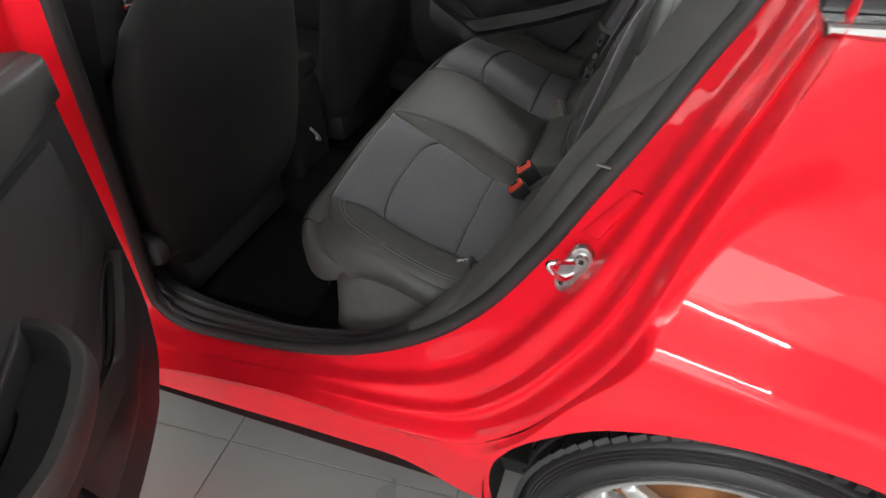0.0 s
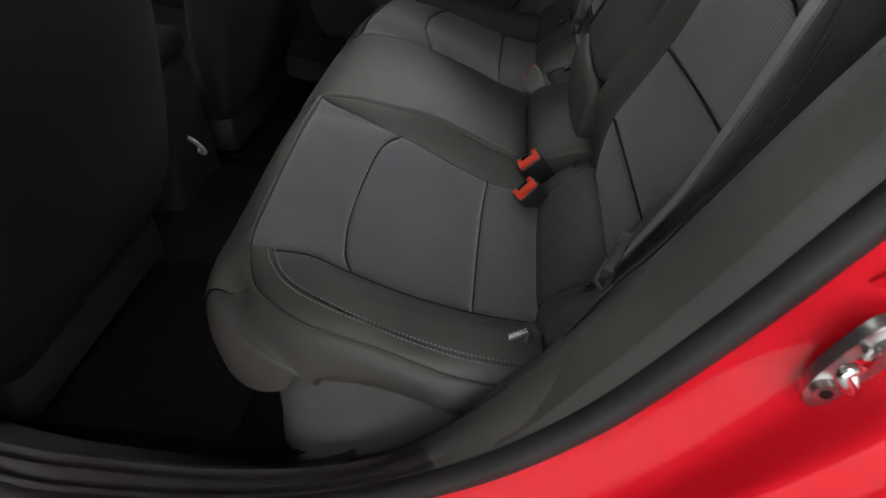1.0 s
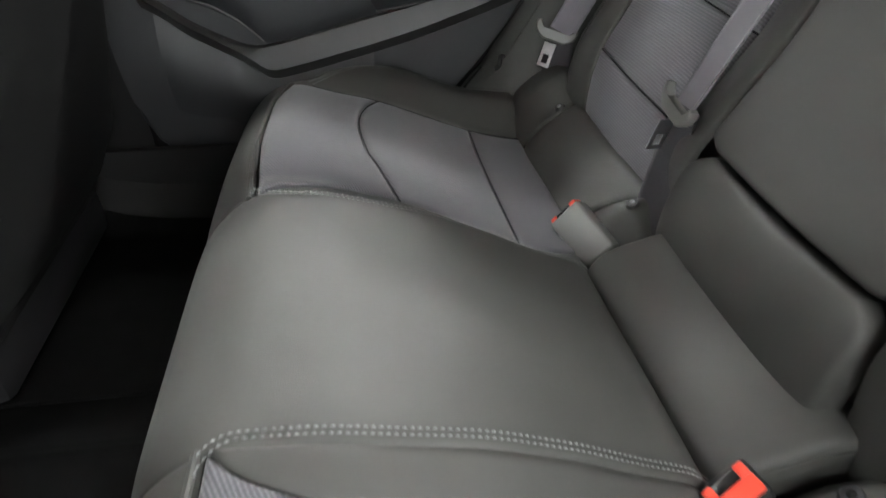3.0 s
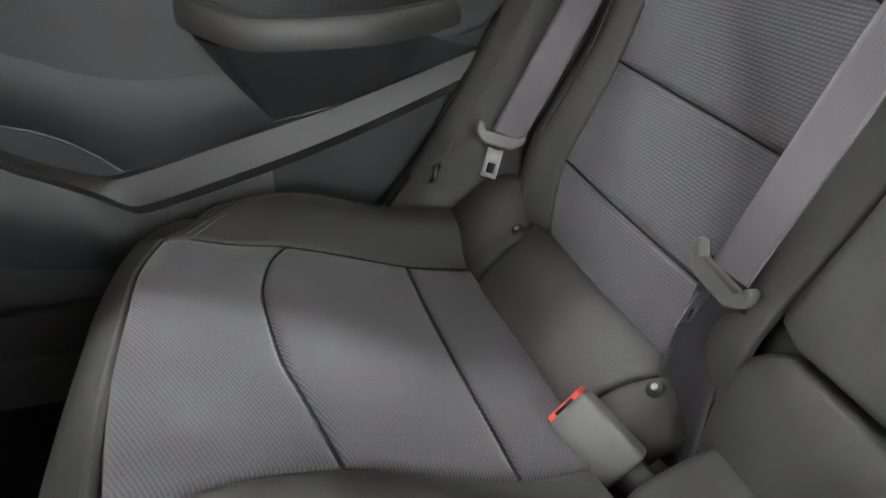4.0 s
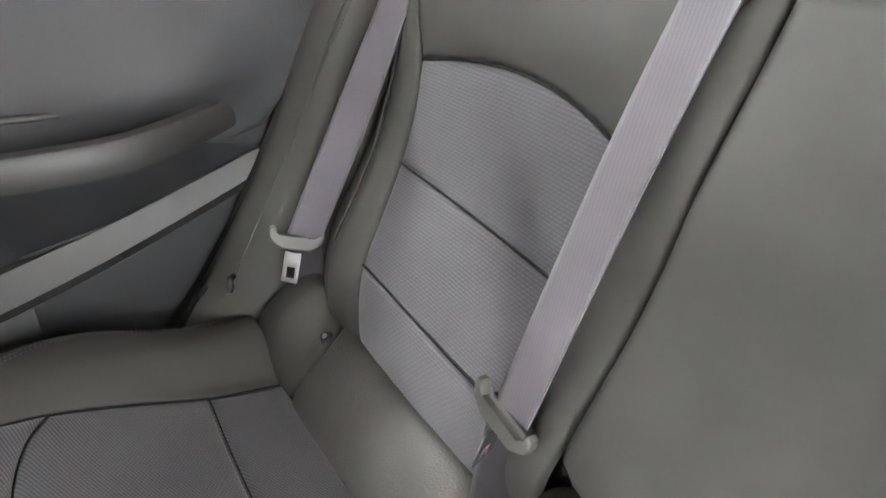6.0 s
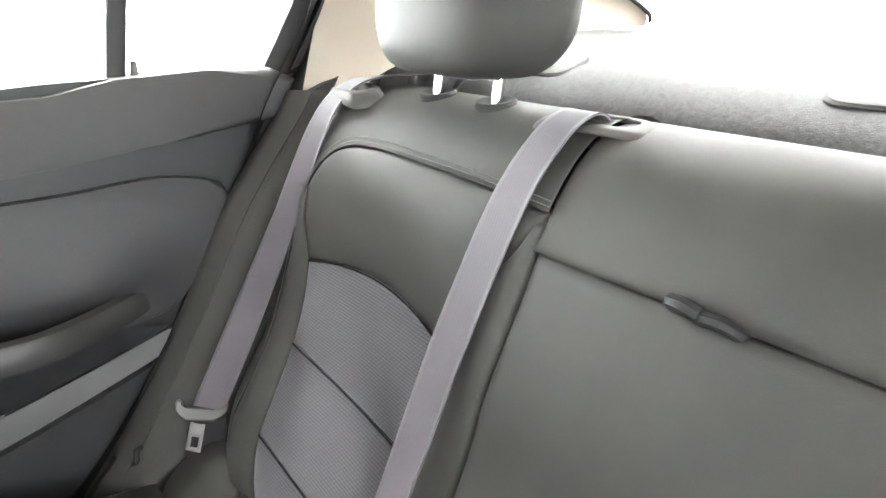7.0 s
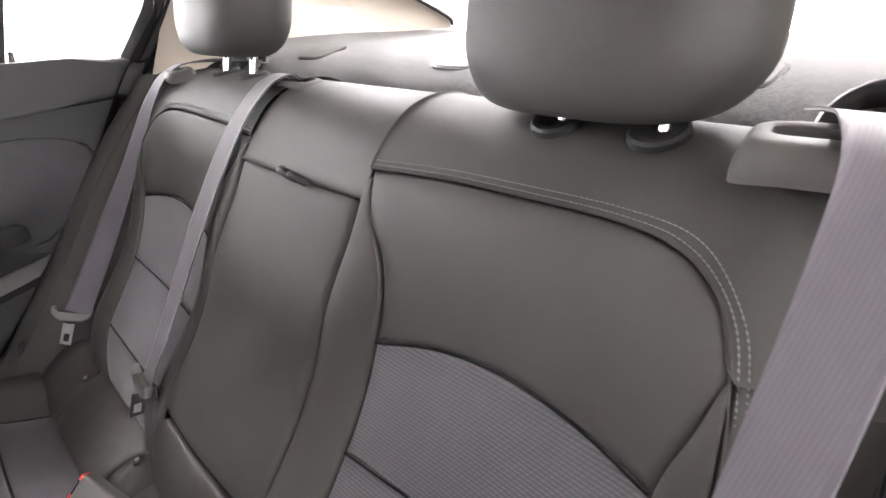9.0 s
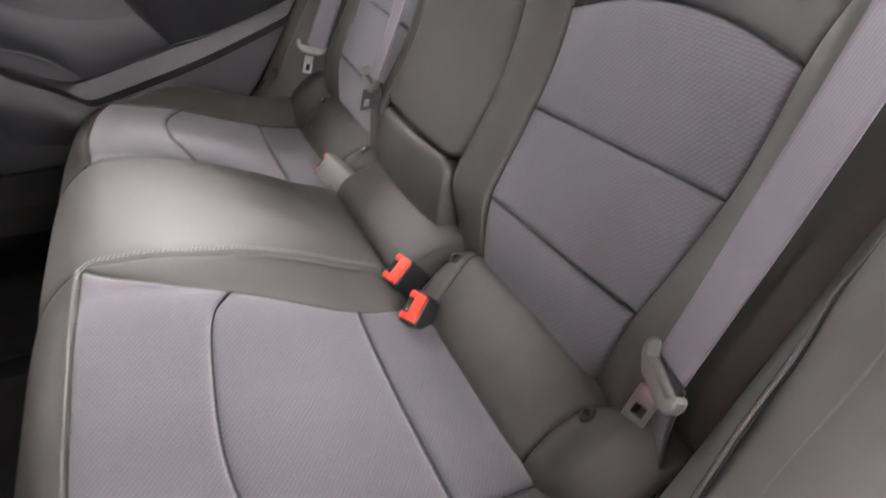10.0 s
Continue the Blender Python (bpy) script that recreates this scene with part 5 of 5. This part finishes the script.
# ---------------------------------------------------------------- side trims beside the backrest
for sg in (-1, 1):
    door_e = [(-.180, .420), (-.130, .515), (-.09, .565), (-.05, .63), (.034, .775), (.099, .905), (.150, .985), (.200, 1.054), (.225, 1.095)]
    c0 = [(x + .012, sg * .745, z) for x, z in door_e]
    c1 = [(x - .004, sg * .715, z) for x, z in door_e]
    c2 = [(x - .002, sg * .690, z + .002) for x, z in door_e]
    c3 = [(x + .020, sg * (.655 if i < 5 else .662), z + .004) for i, (x, z) in enumerate(door_e)]
    c4 = [(x + .060, sg * (.632 if i < 5 else .640), z + .004) for i, (x, z) in enumerate(door_e)]
    c5 = [(x + .150, sg * .612, z) for x, z in door_e]
    nn = 50
    part("side_trim", loft([dense(c, nn) for c in (c0, c1, c2, c3, c4, c5)], nn), VINYL, car, "dark grey vinyl side bolster")
    if sg > 0:
        part("door_seal", tube([(x + .016, .764, z) for x, z in door_e], .020, 10, 60), RUBBER, car, "black rubber door seal")
    part("trim_hook", tube([(-.070, sg * .644, .598), (-.078, sg * .634, .600), (-.080, sg * .630, .588), (-.082, sg * .640, .578)], .0045, 8, 16), PLASTIC, car, "small black hook")
    for off in (.016, .021) if sg > 0 else ():
        stitches("stitching", [(x + off, sg * .6615, z) for x, z in door_e[1:]], car, (-.6, -sg * .8, .2), mat=VINYL, lift=.002)
    if sg > 0:
        part("side_trim_seam", tube([(x + .012, sg * .664, z) for x, z in door_e[1:]], .0016), VINYL, car)
    else:
        cord = dense([(-.052, -.674, .610), (-.030, -.669, .652), (0, -.664, .703), (.030, -.660, .744), (.060, -.6535, .787), (.084, -.6525, .820), (.146, -.641, .891), (.195, -.6295, .937), (.212, -.6285, .984)], 60)
        part("side_trim_seam", tube(cord, .0024), VINYL, car, "raised vinyl cord seam")
        run = np.gradient(cord, axis=0)
        up_face = smoothstep(.74, .79, cord[:, 2])[:, None]
        facing = np.array([-.77, .46, .45]) * (1 - up_face) + np.array([-.47, .84, .28]) * up_face
        beside = np.cross(run, facing)
        beside /= np.linalg.norm(beside, axis=1, keepdims=True)
        for k in (-.0036, .0036):
            part("seam", tube(cord + beside * k, .0009, 6), SEAM, car)

# ---------------------------------------------------------------- parcel shelf, pillars, roof
SHELF = Profile([(.350, 1.04), (.372, 1.085), (.395, 1.118), (.44, 1.145), (.50, 1.162), (.60, 1.176), (.75, 1.190), (.90, 1.202), (1.0, 1.211)])
verts, faces = [], []
ys = np.linspace(-.70, .70, 41)
sv = np.linspace(0, SHELF.top, 60)
for s in sv:
    x, z = SHELF.at(s)
    for y in ys:
        verts.append((x, y, z + .010 * smoothstep(.55, .68, abs(y))))
faces = [(j * 41 + i, j * 41 + i + 1, (j + 1) * 41 + i + 1, (j + 1) * 41 + i) for j in range(59) for i in range(40)]
mesh_part("parcel_shelf", verts, faces, FELT, car, "dark grey felt parcel shelf")


def on_shelf(x, y, lift=.0):
    i = np.argmin(np.abs(SHELF.p[:, 0] - x))
    return Vector((x, y, SHELF.p[i, 1] + lift))


for y in (.385, -.006, -.400):
    m = Matrix.Translation(on_shelf(.462, y, .001)) @ Euler((0, radians(-20), radians(4))).to_matrix().to_4x4()
    g = part("anchor_cover", cover_plate(.070, .078, .003, m @ Matrix.Translation((0, 0, .001))), GRILLE, car, "pale grey anchor cover plate")
    part("cover_rim", cover_plate(.078, .086, .003, m @ Matrix.Translation((0, 0, -.001))), PLASTIC, g, "dark rim")
for sg in (-1, 1):
    m = Matrix.Translation((.385, sg * .545, 1.122)) @ Euler((radians(sg * 14), radians(-48), 0)).to_matrix().to_4x4()
    ring = part("belt_outlet", lathe([(.0, -.03), (.032, -.028), (.034, .000), (.037, .005), (.042, .007), (.047, .005), (.050, -.002), (.050, -.015)], m, 32), PLASTIC, car, "round black belt outlet")
    part("shelf_side", prism([(.24, .96), (.24, 1.09), (.34, 1.135), (.46, 1.165), (.64, 1.20), (.64, .96)], sg * .69, sg * .705, 0), PLASTIC, car, "black trim beside the shelf")
    # beige pillar trim, from the window frame back to the rear window
    low = [(.240, sg * .715, 1.06), (.30, sg * .675, 1.08), (.37, sg * .655, 1.128), (.50, sg * .66, 1.165), (.75, sg * .655, 1.195), (1.0, sg * .60, 1.22)]
    m1 = [(.285, sg * .735, 1.20), (.35, sg * .70, 1.22), (.45, sg * .685, 1.24), (.58, sg * .68, 1.25), (.76, sg * .655, 1.255), (.98, sg * .585, 1.235)]
    m2 = [(.31, sg * .74, 1.28), (.38, sg * .70, 1.30), (.48, sg * .675, 1.31), (.60, sg * .65, 1.31), (.76, sg * .62, 1.30), (.95, sg * .575, 1.25)]
    m3 = [(.27, sg * .70, 1.36), (.34, sg * .66, 1.375), (.42, sg * .635, 1.375), (.52, sg * .61, 1.365), (.62, sg * .59, 1.345), (.72, sg * .575, 1.325)]
    m4 = [(.16, sg * .66, 1.42), (.25, sg * .62, 1.425), (.33, sg * .60, 1.415), (.40, sg * .58, 1.405), (.46, sg * .56, 1.395), (.50, sg * .55, 1.39)]
    part("pillar_trim", loft([low, m1, m2, m3, m4], 50), BEIGE, car, "beige rear pillar trim")
    part("window_edge", tube([(.99, sg * .585, 1.228), (.95, sg * .575, 1.25), (.72, sg * .575, 1.325), (.50, sg * .55, 1.39)], .0045, 8, 40), RUBBER, car, "black rear window edge")
    # outer pillar skin and the rail above the doors
    part("roof_rail", loft([[(.36, sg * .89, 1.20), (.20, sg * .80, 1.40), (-.30, sg * .76, 1.475), (-.90, sg * .77, 1.44), (-1.45, sg * .84, 1.10)], [(.45, sg * .84, 1.25), (.22, sg * .72, 1.45), (-.30, sg * .68, 1.51), (-.90, sg * .68, 1.475), (-1.45, sg * .76, 1.12)], [(.40, sg * .74, 1.22), (.20, sg * .68, 1.41), (-.30, sg * .64, 1.46), (-.90, sg * .64, 1.43), (-1.45, sg * .72, 1.08)]], 60), RED, car, "glossy red roof rail")
    part("rear_pillar", loft([[(.34, sg * .90, 1.20), (.55, sg * .88, 1.19), (.80, sg * .86, 1.17), (1.15, sg * .84, 1.14)], [(.36, sg * .84, 1.32), (.50, sg * .80, 1.31), (.72, sg * .76, 1.27), (1.08, sg * .68, 1.18)], [(.20, sg * .74, 1.45), (.33, sg * .70, 1.43), (.50, sg * .64, 1.41), (.60, sg * .60, 1.39)]], 40), RED, car, "glossy red rear pillar")
    part("b_pillar", prism([(-1.06, .33), (-.97, .33), (-.925, .53), (-.88, .73), (-.835, .89), (-.79, 1.05), (-.75, 1.42), (-.86, 1.42), (-.95, 1.05)], sg * .66, sg * .758, .02), PLASTIC, car, "black middle pillar trim")
    part("sill_inner", rbox((1.10 if sg < 0 else 1.9, .02, .24), .006, Matrix.Translation((-1.42 if sg < 0 else -1.02, sg * .71, .30))), CONSOLE, car, "black inner sill trim")
    if sg > 0:
        part("door_backing", prism([(-1.06, .16), (-.10, .16), (-.02, .50), (-.05, .62), (-1.06, .62)], .777, .783, 0), FLOOR_BLACK, car)
        part("pillar_foot", prism([(-1.06, .20), (-.735, .20), (-.742, .60), (-.75, 1.02), (-1.06, 1.0)], .737, .758, 0), CONSOLE, car, "black lower pillar trim")
    front_door = [(-1.75, .36), (-.955, .36), (-.925, .70), (-.90, 1.03), (-1.75, .98)]
    part("front_door", prism(front_door, sg * .74, sg * .90, .01), RED if sg < 0 else DOOR_DARK, car, "closed front door")
part("roof", loft([[(x, y, z + .045 * (1 - (y / .70) ** 2)) for x, z in ((.50, 1.415), (.20, 1.455), (-.30, 1.475), (-.90, 1.44), (-1.10, 1.40))] for y in np.linspace(-.68, .68, 15)], 40), RED, car, "glossy red roof")
part("headliner", loft([[(x, y, z + .03 * (1 - (y / .70) ** 2)) for x, z in ((.50, 1.392), (.20, 1.425), (-.30, 1.445), (-.90, 1.41), (-1.10, 1.37))] for y in np.linspace(-.68, .68, 15)], 40), BEIGE, car, "beige headliner")
rw = part("rear_window", loft([[(1.03, y, 1.200), (.75, y * .98, 1.318), (.50, y * .93, 1.392)] for y in np.linspace(-.585, .585, 13)], 20), glass, car, "clear rear window")
rw.visible_shadow = False
part("boot_lid", loft([[(1.02, y, 1.19), (1.20, y, 1.165), (1.42, y, 1.13), (1.46, y, 1.05), (1.48, y, .60), (1.42, y, .25)] for y in np.linspace(-.86, .86, 9)], 40), RED, car, "glossy red boot lid")
part("rear_bulkhead", rbox((.02, 1.5, .62), .004, Matrix.Translation((.56, 0, .78))), FLOOR_BLACK, car)
part("bonnet", loft([[(-1.62, y, 1.02), (-2.1, y, .95), (-2.55, y, .85), (-2.70, y, .60), (-2.70, y, .20)] for y in np.linspace(-.86, .86, 9)], 40), RED, car, "glossy red bonnet")
ws = part("windscreen", loft([[(-1.10, y * .82, 1.385), (-1.40, y * .92, 1.20), (-1.72, y, 1.00)] for y in np.linspace(-.75, .75, 13)], 20), glass, car, "clear windscreen")
ws.visible_shadow = False
part("dashboard", rbox((.40, 1.44, .35), .06, Matrix.Translation((-1.62, 0, .78)), 4), CONSOLE, car, "black dashboard")
part("footwell_wall", rbox((.03, 1.46, .60), .01, Matrix.Translation((-1.80, 0, .55))), FLOOR_BLACK, car)

# ---------------------------------------------------------------- floor of the cabin
fl = []
for x in np.linspace(-1.8, -.38, 30):
    row = []
    for y in np.linspace(-.70, .70, 61):
        hump = .085 * (1 - smoothstep(.06, .17, abs(y)))
        row.append((x, y, .255 + hump + .05 * smoothstep(-.50, -.40, x) + .06 * smoothstep(.63, .70, abs(y))))
    fl.append(row)
part("cabin_floor", loft(fl, 61), CARPET, car, "black carpet over a low tunnel")
plan = [(-.02, -.635), (-.20, -.662), (-.355, -.655), (-.420, -.618), (-.447, -.53), (-.452, -.42), (-.452, 0), (-.452, .42), (-.447, .53), (-.420, .618), (-.355, .655), (-.20, .662), (-.02, .635)]
part("seat_riser", loft([[(x * g + (g - 1) * .2, y * h, z) for x, y in plan] for z, g, h in ((.50, .97, .97), (.43, .985, .985), (.34, 1.0, 1.0), (.28, 1.02, 1.02))], 80), RISER, car, "grey carpeted seat riser")
for sg in (-1, 1):
    part("seat_side", prism([(-.20, .30), (-.17, .47), (-.10, .56), (.10, .62), (.25, .95), (.25, .30)], sg * .70, sg * .69, 0), FLOOR_BLACK, car, "black side panel")
for sg in (-1, 1):
    mat_ob = part("floor_mat", rbox((.36, .40, .010), .004, Matrix.Translation((-.70, sg * .42, .270)), 2), CARPET, None)
    tagged(mat_ob, "black carpet mat lying in the rear footwell", "floor mat", "rear floor mats")


# ---------------------------------------------------------------- front seats and console
def front_seat(y0, label):
    ob = thing("front_seat", label, "car seat", "front seats", at=(-.95, y0, .26))
    rows = []
    for z, x, w, d in ((.43, -.80, .25, .06), (.50, -.785, .28, .10), (.62, -.77, .298, .125), (.78, -.74, .300, .125), (.90, -.715, .288, .11), (.99, -.70, .245, .09), (1.05, -.70, .17, .06), (1.075, -.705, .10, .03)):
        ring = []
        for a in np.linspace(0, 2 * math.pi, 49):
            c, s = math.cos(a), math.sin(a)
            ring.append((x - .025 + (d * .55) * math.copysign(abs(c) ** .6, c), y0 + w * math.copysign(abs(s) ** .6, s), z))
        rows.append(ring)
    part("backrest", loft(rows, 49), FRONT_SHADED, ob, "dark grey vinyl backrest, shade put into its colour")
    part("seat_cushion", rbox((.50, .46, .13), .05, Matrix.Translation((-1.05, y0, .465)) @ Euler((0, radians(8), 0)).to_matrix().to_4x4(), 4), FRONT_SHADED, ob)
    part("seat_frame", rbox((.42, .44, .14), .02, Matrix.Translation((-1.03, y0, .37))), PLASTIC, ob, "black seat frame")
    part("head_pad", rbox((.10, .27, .20), .045, Matrix.Translation((-.70, y0, 1.205)), 4), FRONT_SHADED, ob)
    s = -1 if y0 < 0 else 1
    for k, r in ((.300, .044), (.262, .048)):
        turn = Matrix.Translation((-.83, y0 + s * k, .500)) @ Matrix.Rotation(radians(-90 * s), 4, "X")
        part("recliner", lathe([(.0, .014), (r * .55, .013), (r * .85, .008), (r, -.004), (r, -.016)], turn, 32), PLASTIC, ob, "round black recliner cover")
    seam = [(-.66, y0 + .30 * c, .905 + .12 * math.sqrt(max(0, 1 - c * c))) for c in np.linspace(-.86, .86, 15)]
    part("back_seam", tube([(x - .02 - .25 * abs(y - y0) ** 2, y, z) for x, y, z in seam], .0025, 6, 40), FRONT_SHADED, ob)
    return ob


fs_l = front_seat(-.425, "dark grey front seat seen from behind")
fs_r = front_seat(.41, "dark grey front passenger seat seen from behind")
console = thing("centre_console", "black centre console with a gear lever and chrome trim", "console", at=(-1.1, 0, .30))
part("console_body", rbox((.73, .20, .32), .03, Matrix.Translation((-1.185, 0, .46)), 3), CONSOLE, console, "black plastic body")
part("armrest_lid", rbox((.28, .19, .06), .025, Matrix.Translation((-.955, 0, .645)), 4), CONSOLE, console, "black vinyl lid")
part("pull_hook", tube([(-.824, -.012, .462), (-.808, -.012, .450), (-.798, -.006, .430), (-.802, .004, .414), (-.816, .010, .412), (-.824, .012, .422)], .0048, 8, 30), ALLOY, console, "small bright pull hook")
part("console_front", rbox((.46, .22, .34), .03, Matrix.Translation((-1.47, 0, .52)), 3), CONSOLE, console, "black plastic tunnel front")
GX, GZ = -1.42, .692
part("gear_surround", joined([rbox((.24, .012, .010), .004, Matrix.Translation((GX, s * .062, GZ)), 2) for s in (-1, 1)] + [rbox((.012, .13, .010), .004, Matrix.Translation((GX + s * .114, 0, GZ)), 2) for s in (-1, 1)]), CHROME, console, "chrome surround")
part("gear_gate", rbox((.21, .11, .006), .002, Matrix.Translation((GX, 0, GZ))), BLACK, console, "glossy black gate")
part("gear_boot", lathe([(.05, .0), (.042, .02), (.022, .05), (.012, .075)], Matrix.Translation((GX, 0, GZ)), 20), CONSOLE, console, "black gaiter")
part("gear_knob", lathe([(.0, .13), (.02, .125), (.026, .105), (.02, .08), (.012, .07)], Matrix.Translation((GX, 0, GZ)), 20), BLACK, console, "black gear knob")
part("knob_ring", lathe([(.024, .112), (.0275, .108), (.0275, .100), (.024, .096)], Matrix.Translation((GX, 0, GZ)), 24), CHROME, console, "chrome ring")
for x in (-.06, -.03):
    part("switch", rbox((.018, .05, .008), .003, Matrix.Translation((GX + x - .09, 0, GZ + .004)), 2), ALLOY, console, "silver switch")

# ---------------------------------------------------------------- the showroom
room = [(-7.0, -6.0), (7.5, 6.5)]
ZC = 3.7
floor_ob = mesh_part("floor", [(-7, -6, -.004), (7.5, -6, -.004), (7.5, 6.5, -.004), (-7, 6.5, -.004)], [(0, 1, 2, 3)], GROUT, None, raw=True)
tagged(floor_ob, "grey tiled showroom floor with thin joints", "floor", kind="structure")


def wall(name, place, size, label, mat=WALL):
    bm = bmesh.new()
    bmesh.ops.create_cube(bm, size=1, matrix=Matrix.Translation(place) @ Matrix.Diagonal((*size, 1)))
    verts = [v.co.copy() for v in bm.verts]
    faces = [[v.index for v in f.verts] for f in bm.faces]
    bm.free()
    ob = mesh_part(name, verts, faces, mat, None, raw=True, smooth=False)
    return tagged(ob, label, "wall", kind="structure")


wall("wall_front", (-7.1, .25, 1.85), (.2, 12.7, 3.7), "plain white showroom wall")
wall("wall_left", (.25, -6.1, 1.85), (14.5, .2, 3.7), "plain white showroom wall")
wall("wall_rear", (7.6, .25, 1.85), (.2, 12.7, 3.7), "plain white showroom wall")
wall("wall_right", (.25, 6.6, 1.85), (14.5, .2, 3.7), "plain white showroom wall")
ceil = wall("ceiling", (.25, .25, 3.8), (14.9, 12.9, .2), "plain grey showroom ceiling", WALL_GREY)
tagged(ceil, category="ceiling")


def ceiling_tube(x, y, turn, lit, length=2.4):
    ob = new("ceiling_light")
    ob.location = (x, y, ZC - .06)
    tagged(ob, "slim white tube light fixed under the ceiling", "ceiling light", "ceiling tube lights")
    for nm, size, dz, mt in (("housing", (length, .09, .04), .035, WALL), ("diffuser", (length - .04, .06, .035), .0, lit)):
        bm = rbox(size, .01)
        me = bpy.data.meshes.new(nm)
        bm.to_mesh(me), bm.free()
        me.materials.append(mt)
        o = new(nm, me)
        o.parent = ob
        o.location = (0, 0, dz)
    ob.rotation_euler = (0, 0, radians(turn))
    return ob


for x, y, lit in ((2.2, -5.6, TUBE_NEAR), (.4, -3.0, TUBE_NEAR), (-5.6, -1.9, TUBE_NEAR), (-4.0, .1, TUBE_NEAR), (4.2, 0, TUBE_STRONG), (-.4, 2.4, TUBE), (2.4, 2.4, TUBE_NEAR), (.4, 3.95, TUBE_NEAR), (2.0, 4.4, TUBE_STRONG), (2.0, 5.1, TUBE_STRONG), (-5.6, 5.2, TUBE_NEAR)):
    ceiling_tube(x, y, 0, lit)
# tall panels in the walls: daylight windows right and rear; left and front added as fill
for nm, pl, sz, lit in (("window_1", (.5, 6.47, 1.9), (11.0, .04, 2.9), DAY), ("window_2", (7.47, 2.9, 1.9), (.04, 5.2, 2.9), DAY_REAR), ("window_3", (-.3, -5.97, 1.9), (5.9, .04, 2.9), GLOW_LEFT), ("window_4", (-6.97, .8, 1.25), (.04, 7.0, 1.5), GLOW_FRONT)):
    bm = bmesh.new()
    bmesh.ops.create_cube(bm, size=1, matrix=Matrix.Translation(pl) @ Matrix.Diagonal((*sz, 1)))
    verts = [v.co.copy() for v in bm.verts]
    faces = [[v.index for v in f.verts] for f in bm.faces]
    bm.free()
    tagged(mesh_part(nm, verts, faces, lit, None, raw=True, smooth=False), "tall white glowing panel in a showroom wall", "window", kind="structure")

# floor tiles: one mesh shared
T = .60
bm = rbox((T - .003, T - .003, .012), .0012)
tile_me = bpy.data.meshes.new("tile")
bm.to_mesh(tile_me), bm.free()
tile_me.materials.append(TILE)
lie = Matrix.Translation((-.665, -.774, -.006)) @ Matrix.Rotation(radians(3.8), 4, "Z")     # a corner of the joints, and their turn
rest_v, rest_f = [], []
for i in range(-13, 16):
    for j in range(-11, 15):
        c = lie @ Vector(((i + .5) * T, (j + .5) * T, 0))
        if not (-6.9 < c.x < 7.4 and -5.9 < c.y < 6.4):
            continue
        if -9 <= i < 8 and -8 <= j < 3:
            o = new("tile", tile_me)
            o.location = c
            o.rotation_euler = lie.to_euler()
            o.parent = floor_ob
            continue
        h, k = T / 2 - .0015, len(rest_v)
        for z, g in ((-.006, 0), (.0048, 0), (.006, .0012)):
            rest_v += [tuple(lie @ Vector(((i + .5) * T + sx * (h - g), (j + .5) * T + sy * (h - g), z))) for sx, sy in ((-1, -1), (1, -1), (1, 1), (-1, 1))]
        rest_f.append((k + 8, k + 9, k + 10, k + 11))
        rest_f += [(k + r + e, k + r + (e + 1) % 4, k + r + 4 + (e + 1) % 4, k + r + 4 + e) for r in (0, 4) for e in range(4)]
far_tiles = mesh_part("outlying_tiles", rest_v, rest_f, TILE, None, smooth=False, raw=True)
far_tiles.parent = floor_ob
tagged(far_tiles, kind="stuff")
